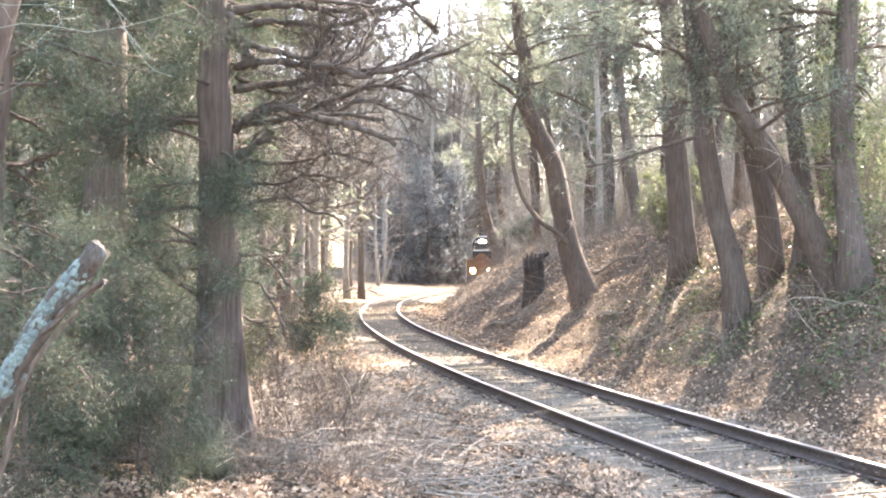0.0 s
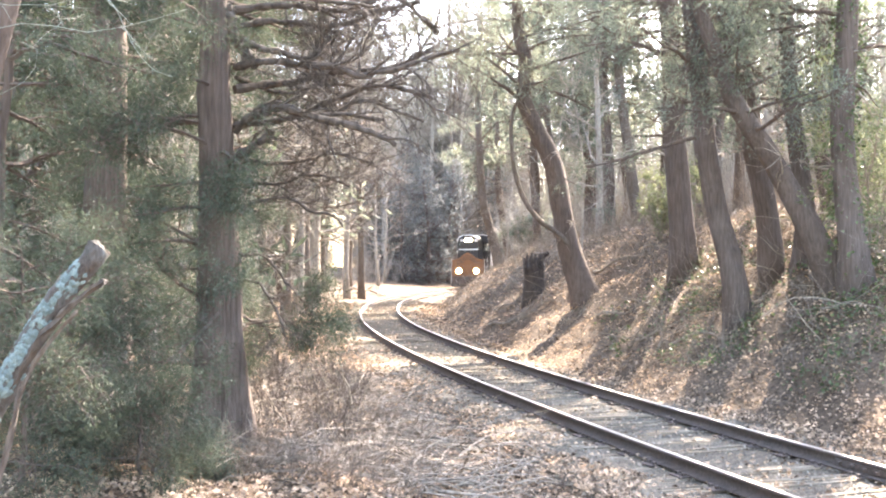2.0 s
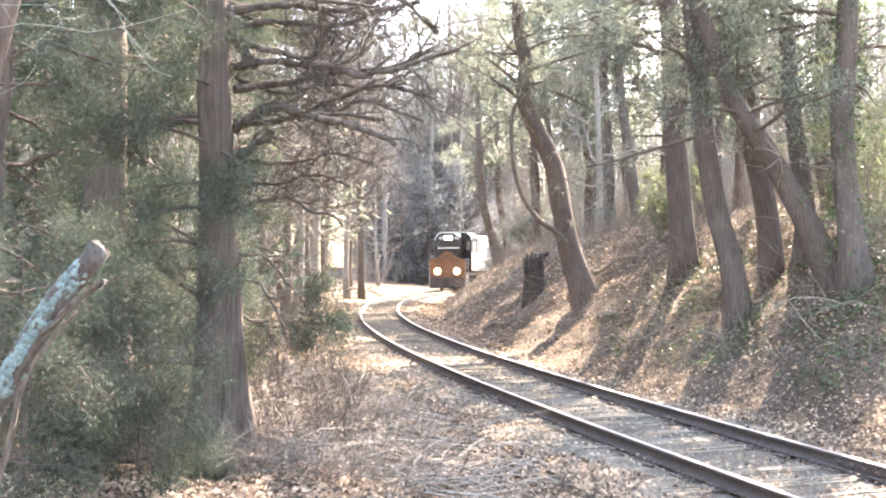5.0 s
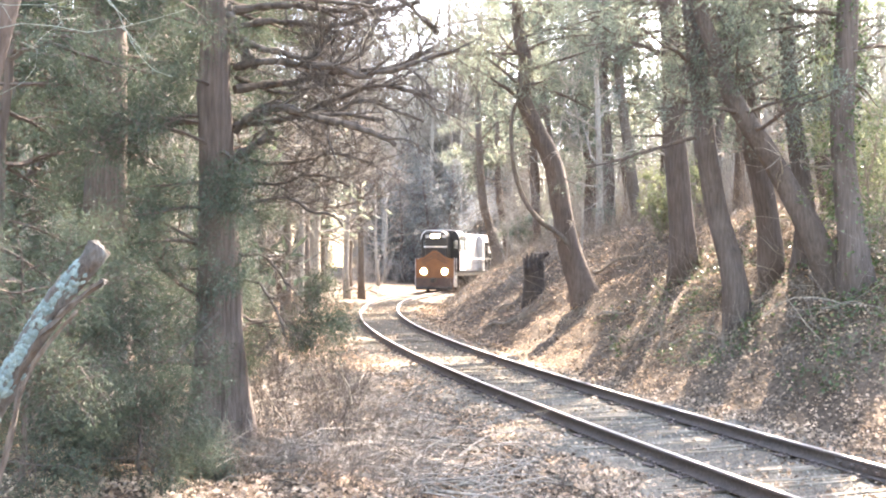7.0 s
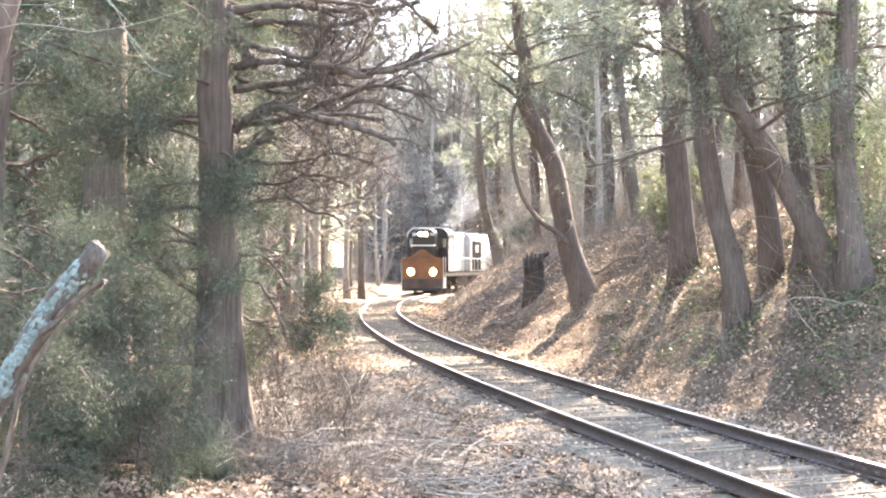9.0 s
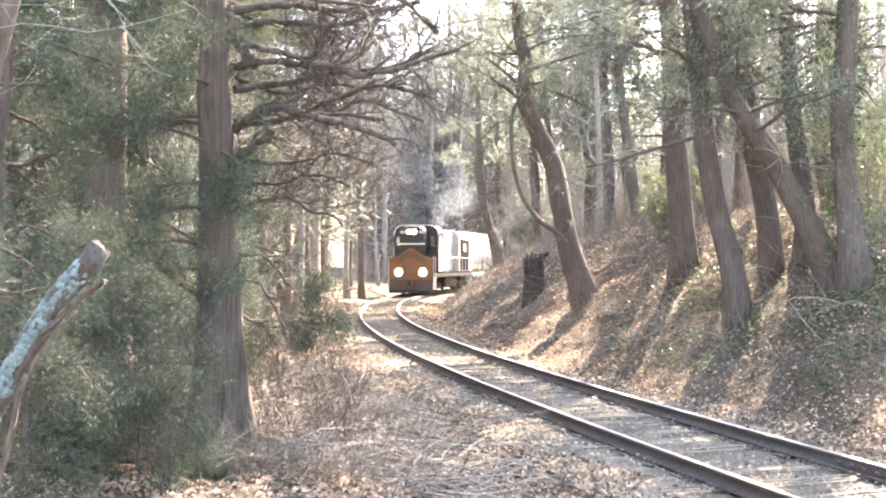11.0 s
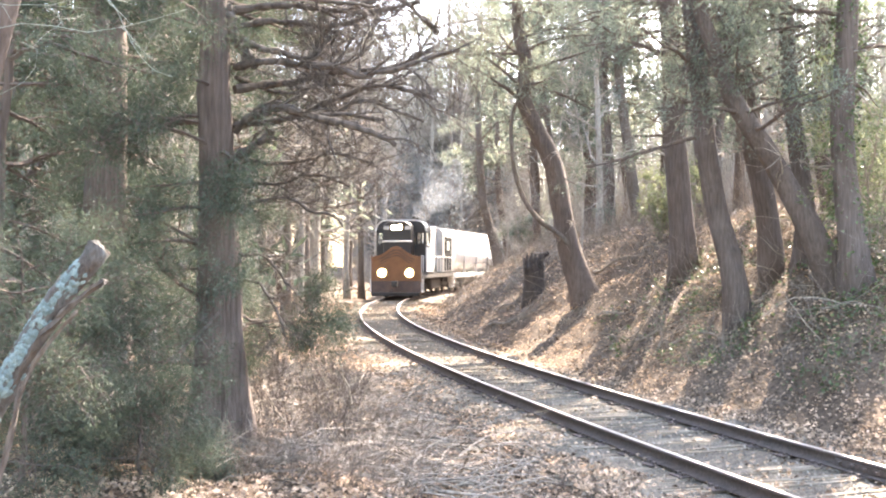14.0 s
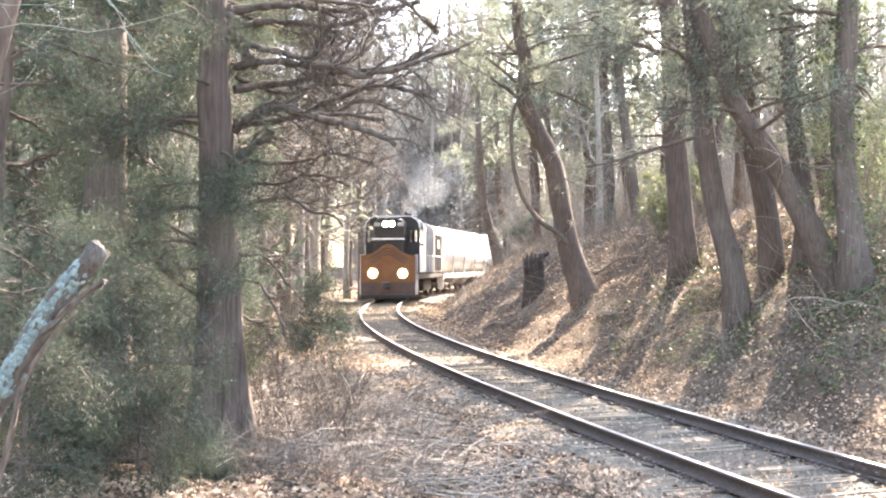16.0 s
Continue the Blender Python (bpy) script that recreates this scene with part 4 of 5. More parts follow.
def near_left():
    rng = np.random.default_rng(31)
    tree = cedar(rng, -1.95, 8.25, ((-0.12, 0, 0.195, (0.0, 0.0)), (0.13, 0.03, 0.155, (-0.014, 0.01))), 7.5,
                 "old cedar with twin trunks and dead lower limbs beside the track", 0.4, 108, 22, 1.25, (0.05, 0.008), (5.3, 1.9))
    # bare limbs that reach out over the track's side: thickness, and points as (across, towards the eye, up)
    for r, forks, path in (
            (0.055, 2, [(0.0, 0, 3.95), (0.06, -0.05, 3.72), (0.27, -0.1, 3.42)]),
            (0.026, 7, [(0.1, 0, 3.62), (0.20, -0.1, 3.58), (0.48, -0.15, 3.50), (0.77, -0.1, 3.48), (0.92, -0.1, 3.60), (0.96, -0.1, 3.67)]),
            (0.028, 9, [(0.1, 0, 3.40), (0.31, -0.1, 3.42), (0.74, -0.2, 3.38), (0.97, -0.2, 3.39), (1.26, -0.25, 3.30), (1.46, -0.25, 3.34), (1.75, -0.3, 3.40), (2.12, -0.3, 3.50)]),
            (0.030, 9, [(0.1, 0, 3.20), (0.20, 0.1, 3.24), (0.54, 0.2, 3.30), (0.97, 0.3, 3.44), (1.46, 0.3, 3.50), (1.63, 0.3, 3.56), (1.85, 0.3, 3.66)]),
            (0.024, 7, [(0.1, 0, 2.88), (0.57, 0.1, 2.95), (0.97, 0.1, 3.12), (1.31, 0.1, 3.24), (1.63, 0.1, 3.19), (1.85, 0.1, 3.12)]),
            (0.022, 4, [(0.1, 0, 2.80), (0.26, -0.1, 2.92), (0.51, -0.2, 3.00), (0.80, -0.2, 2.88), (1.17, -0.2, 2.85), (1.50, -0.2, 2.80)]),
            (0.036, 4, [(0.1, 0, 2.86), (0.51, -0.25, 2.99), (0.88, -0.3, 2.88), (1.23, -0.3, 2.79), (1.55, -0.3, 2.63)]),
            (0.018, 5, [(0.6, -0.2, 2.96), (0.88, 0.0, 2.93), (1.23, 0.0, 3.09), (1.50, 0.0, 3.02), (1.75, 0.0, 2.93)]),
            (0.045, 2, [(0.05, 0, 2.30), (0.14, -0.1, 2.52), (0.31, -0.15, 2.66), (0.51, -0.2, 2.80)]),
            (0.016, 5, [(0.05, 0, 1.95), (0.20, 0.1, 2.15), (0.54, 0.1, 2.21), (0.77, 0.1, 2.08), (0.97, 0.1, 2.05), (1.05, 0.1, 1.96)]),
            (0.030, 6, [(0.1, 0, 3.9), (0.6, 0.1, 4.0), (1.1, 0.1, 3.95), (1.55, 0.1, 4.05), (1.98, 0.1, 3.72)]),
            (0.026, 8, [(0.1, 0, 3.75), (0.5, 0.3, 3.85), (0.9, 0.4, 3.82), (1.4, 0.4, 4.0), (1.8, 0.4, 4.1)]),
            (0.022, 8, [(0.1, 0, 4.1), (0.5, -0.3, 4.0), (1.0, -0.3, 3.85), (1.5, -0.3, 3.8)]),
            (0.020, 8, [(0.1, 0, 3.3), (0.5, 0.5, 3.25), (0.9, 0.6, 3.35), (1.3, 0.6, 3.3)]),
            (0.018, 6, [(0.1, 0, 2.6), (0.5, 0.3, 2.55), (0.9, 0.4, 2.65), (1.25, 0.4, 2.55)]),
            (0.016, 6, [(0.1, 0, 2.4), (0.45, 0.2, 2.35), (0.8, 0.3, 2.4), (1.1, 0.3, 2.3)]),
            (0.012, 3, [(0.1, 0, 1.5), (0.35, -0.1, 1.45), (0.5, -0.2, 1.2), (0.6, -0.2, 0.9)]),
            (0.012, 4, [(0.1, 0, 1.75), (0.4, 0.1, 1.7), (0.6, 0.1, 1.5), (0.75, 0.1, 1.35)]),
            (0.011, 4, [(0.1, 0, 1.2), (0.3, 0.1, 1.1), (0.5, 0.2, 0.85)])):
        bare_limb(rng, tree, path, r, forks)
    # a low green sprig
    leaf, tips, w = Build(), [], Build()
    limb_and_twigs(w, rng, np.array((0.2, 0, 1.1)), (1.0, -0.05, 0.02), 0.85, 0.010, tips, 0.08, -0.03, 6, 1, 5, 0.6)
    tips = [t for t in tips if t[0][0] > 0.45]
    part("limb", w, "cedar_bark", tree)
    sprays(leaf, rng, tips, 55, 0.075, 0.055, 0.008, 0.2)
    part("sprig", leaf, "cedar_leaf", tree, "dark green low sprig")
    cedar(rng, -3.75, 10.4, ((0, 0, 0.27, (0.0, 0.0)),), 9.0, "cedar with a thick reddish trunk wrapped in dark foliage", 0.4, 70, 12, 1.8, (0.065, 0.010))
    cedar(rng, -3.55, 7.1, ((0, 0, 0.05, (0.05, 0.0)),), 5.6, "young bushy cedar with drooping green sprays", 0.2, 50, 16, 1.2, (0.045, 0.008))
    cedar(rng, -5.6, 11.5, ((0, 0, 0.12, (0.03, 0.0)),), 8.0, "dense dark cedar at the edge of the woods", 0.3, 60, 8, 2.0, (0.10, 0.024))
    cedar(rng, -2.75, 7.0, ((0, 0, 0.018, (0.03, 0.0)),), 1.15, "small green cedar seedling at the foot of the cedar", 0.1, 22, 14, 0.85, (0.036, 0.006))
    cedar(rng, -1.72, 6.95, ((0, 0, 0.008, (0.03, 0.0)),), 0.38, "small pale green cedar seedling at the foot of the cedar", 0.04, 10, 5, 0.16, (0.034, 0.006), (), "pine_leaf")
    cedar(rng, -2.6, 5.9, ((0, 0, 0.02, (0.0, 0.0)),), 1.6, "low bushy cedar with feathery dark sprays", 0.15, 30, 18, 1.05, (0.038, 0.006))
    cedar(rng, -2.2, 6.6, ((0, 0, 0.014, (-0.03, 0.0)),), 0.7, "low feathery cedar bough near the ground", 0.06, 18, 15, 0.72, (0.035, 0.006))
    # a leaning trunk whose shaggy stem crosses the corner
    ob = thing("cedar_tree", "leaning shaggy cedar trunk close by", "tree", "near cedars")
    line = smooth_path([(-3.35, 5.6, 0.35), (-2.88, 5.5, 2.2), (-2.55, 5.4, 3.3), (-2.35, 5.35, 4.0), (-2.2, 5.3, 5.2)], 24) + np.array([-0.10, 0, 0])
    part("trunk", trunk_mesh(line, np.linspace(0.10, 0.075, 24), rng, 16), "cedar_bark", ob, "", True)
    for _ in range(4):
        w = Build()
        i = int(rng.integers(17, 23))
        st = wander(rng, line[i], (rng.uniform(0.2, 1), rng.normal(0, 0.4), rng.normal(0, 0.25)), rng.uniform(0.4, 0.9), 8, 0.12, -0.02)
        w.tube(st, np.linspace(0.008, 0.002, 8), 5, False)
        tips = []
        branchlets(w, rng, st, 0.006, 0, tips, 0.6, 4, -0.02, 5, 0.45)
        part("dead_limb", w, "dead_limb", ob, "bare dry limb")


near_left()


# ---- shrubs, brush and leaves ----
def shrub(rng, x, y, high, wide, n, leafy, label, size=(0.07, 0.04)):
    ob = thing("shrub", label, "shrub", "green shrubs")
    tips = []
    for _ in range(9):
        w = Build()
        an = rng.uniform(0, 2 * math.pi)
        st = wander(rng, (0, 0, -0.05), (math.cos(an) * wide / high, math.sin(an) * wide / high, 1), high * rng.uniform(0.6, 1.1), 8, 0.12)
        w.tube(st, np.linspace(0.02, 0.006, 8), 5, False)
        branchlets(w, rng, st, 0.012, 1, tips, 0.8, 4, 0, 6, 0.4)
        part("stem", w, "twig", ob)
    leaf = Build()
    sprays(leaf, rng, tips, n, 0.07, size[0], size[1], 0.1)
    part("foliage", leaf, leafy, ob, "small backlit leaves")
    place(ob, x, y, 0)


def undergrowth():
    rng = np.random.default_rng(47)
    shrub(rng, 7.0, 15.2, 3.0, 0.9, 5, "shrub_leaf", "sunlit yellow-green shrub on the bank")
    shrub(rng, 7.6, 17.2, 3.4, 0.9, 4, "shrub_leaf", "tall sunlit yellow-green shrub behind the bank")
    shrub(rng, 5.7, 24.5, 2.2, 0.8, 4, "shrub_leaf", "sunlit yellow-green shrub between the trunks", (0.09, 0.05))
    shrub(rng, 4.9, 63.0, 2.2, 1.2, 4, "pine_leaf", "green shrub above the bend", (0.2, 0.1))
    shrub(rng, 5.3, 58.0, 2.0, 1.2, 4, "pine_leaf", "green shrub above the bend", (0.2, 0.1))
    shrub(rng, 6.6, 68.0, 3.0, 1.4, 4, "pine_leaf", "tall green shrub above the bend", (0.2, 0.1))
    # ivy that creeps over the bank
    n = 20000
    x, y = rng.uniform(3.2, 8.2, n), rng.uniform(11.0, 20.5, n)
    keep = (waves(x, y, 0.75) + rng.normal(size=n) * 0.35 > 0.34 - 0.5 * np.clip(x / y - 0.34, -0.2, 0.2)) & (side_of(x, y)[0] > 2.6)
    x, y = x[keep], y[keep]
    n = len(x)
    b = Build()
    size = rng.uniform(0.04, 0.075, n)
    an = rng.uniform(0, 2 * math.pi, n)
    b.blades(np.stack([x, y, ground_z(x, y) + rng.uniform(0.02, 0.16, n)], 1), np.stack([np.cos(an), np.sin(an), rng.normal(0, 0.4, n)], 1), size, size * 0.8, rng, 0.15, 1.0)
    tagged(new("ivy", b.mesh("ivy", M["ivy_leaf"])), "low green ivy creeping over the bank", "ivy", kind="stuff")
    # fallen leaves
    n = 205000
    y = 4.5 + 46 * rng.uniform(0, 1, n) ** 1.9
    x = y * rng.uniform(-0.52, 0.52, n) + rng.normal(size=n) * 0.4
    d, s = side_of(x, y)
    clump = waves(x * 1.0, y * 1.0, 0.8) + 0.6 * waves(x + 5, y, 0.3)
    keep = (np.abs(d) > 1.25 + 0.5 * clump) | (rng.uniform(0, 1, n) < 0.10)
    keep &= (clump + rng.normal(size=n) * 0.9 > -0.9)
    x, y, d = x[keep], y[keep], d[keep]
    n = len(x)
    z = ground_z(x, y) + rng.uniform(0.005, 0.035, n)
    z = np.where(np.abs(d) < 2.0, np.maximum(z, 0.155 + rng.uniform(0, 0.012, n)), z)
    an = rng.uniform(0, 2 * math.pi, n)
    way = np.stack([np.cos(an), np.sin(an), rng.normal(0, 0.3, n)], 1)
    b = Build()
    size = rng.uniform(0.028, 0.068, n) * (1 + np.clip(y - 12, 0, 30) * 0.03)
    b.blades(np.stack([x, y, z], 1), way, size, size * rng.uniform(0.45, 0.85, n), rng, 0.35, 0.9)
    tagged(new("fallen_leaves", b.mesh("fallen_leaves", M["dry_leaf"])), "curled dry brown leaves scattered over the ground", "leaves", kind="stuff")
    # ballast stones and chips along the track
    n = 24000
    s = -12 + 52 * rng.uniform(0, 1, n) ** 1.5
    off = rng.uniform(-2.1, 2.1, n)
    p = np.array([on_line(a, o)[:2] for a, o in zip(s, off)])
    b = Build()
    r = rng.uniform(0.008, 0.026, n)
    base = np.stack([p[:, 0], p[:, 1], np.where(np.abs(off) < 1.6, 0.145, ground_z(p[:, 0], p[:, 1])) + 0.004], 1)
    corner = np.array([(1, 0, 0), (-0.5, 0.87, 0), (-0.5, -0.87, 0), (0.1, 0.1, 0.9)])
    v = base[:, None, :] + (corner[None] + rng.normal(size=(n, 4, 3)) * 0.25) * r[:, None, None]
    b.v.append(v.reshape(-1, 3))
    k = np.arange(n) * 4
    for t in ((0, 1, 3), (1, 2, 3), (2, 0, 3)):
        b.f.extend(map(tuple, np.stack([k + t[0], k + t[1], k + t[2]], 1).tolist()))
    b.n = 4 * n
    tagged(new("gravel", b.mesh("gravel", M["stone"])), "small grey and tan stones between and beside the ties", "gravel", kind="stuff")
    # dry stems standing on the bank and at the wood's edge
    n = 26000
    y = 7 + 60 * rng.uniform(0, 1, n) ** 1.6
    x = y * rng.uniform(-0.5, 0.5, n)
    d, s = side_of(x, y)
    clump = waves(x, y, 1.1) + rng.normal(size=n) * 0.6
    keep = ((d > 2.6) & (clump > 0.25)) | ((d < -2.3) & (clump > -0.05) & (x < 0.2 - 0.04 * y)) | ((d > 5.5) & (clump > -0.5))
    x, y, d = x[keep], y[keep], d[keep]
    n = len(x)
    base = np.stack([x, y, ground_z(x, y) - 0.02], 1)
    way = np.stack([rng.normal(0, 0.6, n), rng.normal(0, 0.6, n), np.ones(n)], 1)
    ln = rng.uniform(0.15, 0.8, n) * (1 + (d > 5) * 0.8) * np.where((d < 0) & (y < 16), 0.55, 1)
    b = Build()
    b.blades(base, way, ln, np.full(n, 0.008) * (1 + y * 0.03), rng, 0.4)
    tips = [(base[i] + way[i] / np.linalg.norm(way[i]) * ln[i] * 0.7, way[i]) for i in range(n)]
    slivers(b, rng, tips, 3, 0.28, 0.007, 0.8)
    tagged(new("dry_stems", b.mesh("dry_stems", M["twig"])), "thin dry stems and weeds standing among the leaves", "weeds", kind="stuff")
    # thicket of twigs deep in the woods
    n = 24000
    y = rng.uniform(24, 112, n)
    x = y * rng.uniform(-0.5, 0.5, n)
    d, s = side_of(x, y)
    keep = (((d < -5.5) & (y > 40)) | ((d < -8) & (y > 24)) | (d > 9.5)) & (np.abs(x / y + 0.113) > 0.008) & (waves(x, y, 2.2) + rng.normal(size=n) * 0.5 > -0.3)
    x, y = x[keep], y[keep]
    n = len(x)
    base = np.stack([x, y, ground_z(x, y) - 0.05], 1)
    way = np.stack([rng.normal(0, 0.35, n), rng.normal(0, 0.35, n), np.ones(n)], 1)
    ln = rng.uniform(0.6, 3.2, n)
    b = Build()
    b.blades(base, way, ln, 0.012 + y * 0.0004, rng, 0.4)
    pts = base + way / np.linalg.norm(way, axis=1)[:, None] * ln[:, None] * 0.55
    b.blades(np.repeat(pts, 3, 0), np.repeat(way, 3, 0) + rng.normal(size=(3 * n, 3)) * 0.7, np.repeat(ln, 3) * rng.uniform(0.25, 0.6, 3 * n), np.repeat(0.009 + y * 0.0003, 3), rng, 0.4)
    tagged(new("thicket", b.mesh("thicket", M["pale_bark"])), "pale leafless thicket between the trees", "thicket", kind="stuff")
    # brush at the foot of the cedar
    b = Build()
    for _ in range(1500):
        y = rng.uniform(7.2, 17)
        x = rng.uniform(-2.6, 0.6) - 0.05 * (y - 8)
        dd, _ = side_of(x, y)
        if dd[0] > -2.2:
            continue
        z = gz(x, y)
        an = rng.uniform(0, 2 * math.pi)
        t = wander(rng, (x, y, z + rng.uniform(0.02, 0.09)), (math.cos(an), math.sin(an), rng.uniform(0.0, 0.45)), rng.uniform(0.4, 1.4), 6, 0.18, -0.12)
        t[:, 2] = np.maximum(t[:, 2], ground_z(t[:, 0], t[:, 1]) + 0.02)
        r = rng.uniform(0.004, 0.011)
        b.tube(t, np.linspace(r, r * 0.4, 6), 3, False)
    # dark briars standing at the foot of the cedar
    c = Build()
    for _ in range(190):
        y = rng.uniform(8.8, 14.5)
        x = rng.uniform(-0.205, -0.085) * y
        if side_of(x, y)[0][0] > -2.0:
            continue
        t = wander(rng, (x, y, gz(x, y) - 0.02), (rng.normal(0, 0.35), rng.normal(0, 0.35), 1), rng.uniform(0.25, 0.75), 7, 0.16, -0.05)
        c.tube(t, np.linspace(0.007, 0.003, 7), 3, False)
        for j in (2, 3, 4, 5):
            u = wander(rng, t[j], t[j + 1] - t[j] + rng.normal(size=3) * 0.12, rng.uniform(0.12, 0.35), 4, 0.25)
            c.tube(u, np.linspace(0.004, 0.002, 4), 3, False)
    tagged(new("briars", c.mesh("briars", M["bark"])), "brown thorny briar stems beside the old cedar", "briars", kind="stuff")
    # tangles up the bank and along its edge
    for _ in range(1900):
        s = rng.uniform(-1, 46)
        d = rng.uniform(2.8, 8.5)
        x, y, _ = on_line(s, d)
        if waves(np.array([x]), np.array([y]), 1.2)[0] < 0.1 and d < 5.2:
            continue
        z = gz(x, y)
        an = rng.uniform(0, 2 * math.pi)
        t = wander(rng, (x, y, z), (math.cos(an), math.sin(an), rng.uniform(0.1, 1.3)), rng.uniform(0.5, 1.8), 6, 0.2, -0.10)
        r = rng.uniform(0.005, 0.013)
        b.tube(t, np.linspace(r, r * 0.4, 6), 3, False)
    tagged(new("brush", b.mesh("brush", M["dead_wood"])), "tangled dry grey brush and briars at the wood's edge", "brush", kind="stuff")


undergrowth()


# ---- train ----
def outline(w, z0, z1, r, n=5, tumble=0.0):
    """A body section: flat below, rounded above; r is the roof's corner."""
    pts = [(-w / 2, z0), (w / 2, z0)]
    for k in range(n + 1):
        a = math.pi / 2 * k / n
        pts.append((w / 2 - r - tumble + r * math.cos(a), z1 - r + r * math.sin(a)))
    for k in range(n + 1):
        a = math.pi / 2 + math.pi / 2 * k / n
        pts.append((-w / 2 + r + tumble + r * math.cos(a), z1 - r + r * math.sin(a)))
    return pts


def hull(w, z0, z1, r, y0, y1, end=0.08, n=5):
    b = Build()
    secs = []
    for y, k in ((y0, 1), (y0 + end, 0), (y1 - end, 0), (y1, 1)):
        secs.append([(p * (1 - 0.04 * k), y, q - (0.05 * k if q > (z0 + z1) / 2 else 0)) for p, q in outline(w, z0, z1, r, n)])
    return b.loft(secs)


def disc(b, x, y, z, r, axis, thick, n=20):
    secs = []
    for o in (-thick / 2, thick / 2):
        ring = []
        for k in range(n):
            a = 2 * math.pi * k / n
            u, v = r * math.cos(a), r * math.sin(a)
            ring.append((x + o, y + u, z + v) if axis == "x" else (x + u, y + o, z + v) if axis == "y" else (x + u, y + v, z + o))
        secs.append(ring)
    return b.loft(secs)


def truck(parent, y, radius, base):
    """A two-axle truck centred at y under its vehicle."""
    t = Build()
    for sx in (-1, 1):
        t.box(sx * 1.05 - 0.07, sx * 1.05 + 0.07, -base / 2 - 0.45, base / 2 + 0.45, 0.52, 0.78, 0.03)
        for k in (-1, 1):
            t.box(sx * 1.09 - 0.10, sx * 1.09 + 0.10, k * base / 2 - 0.17, k * base / 2 + 0.17, radius - 0.18, radius + 0.2, 0.03)
        t.box(sx * 1.08 - 0.09, sx * 1.08 + 0.09, -0.3, 0.3, 0.42, 0.62, 0.03)
    t.box(-1.0, 1.0, -0.22, 0.22, 0.5, 0.95, 0.03)
    ob = part("truck", t, "steel", parent, "grimy black wheel truck")
    ob.matrix_basis = pose(0, y, 0)
    for k in (-1, 1):
        w = Build()
        for sx in (-0.75, 0.75):
            disc(w, sx, 0, 0, radius, "x", 0.13, 28)
            disc(w, sx - math.copysign(0.07, sx), 0, 0, radius + 0.025, "x", 0.03, 28)
            disc(w, sx + math.copysign(0.06, sx), 0, 0, 0.12, "x", 0.08, 12)
        disc(w, 0, 0, 0, 0.09, "x", 1.4, 12)
        ws = part("wheelset", w, "steel", ob, "pair of steel wheels on an axle")
        ws.matrix_basis = pose(0, k * base / 2, radius)


def coupler(parent, y, way):
    b = Build().box(-0.11, 0.11, min(y, y + way * 0.45), max(y, y + way * 0.45), 0.72, 0.95, 0.03)
    b.box(-0.2, 0.16, min(y + way * 0.38, y + way * 0.62), max(y + way * 0.38, y + way * 0.62), 0.66, 1.0, 0.06)
    part("coupler", b, "steel", parent)


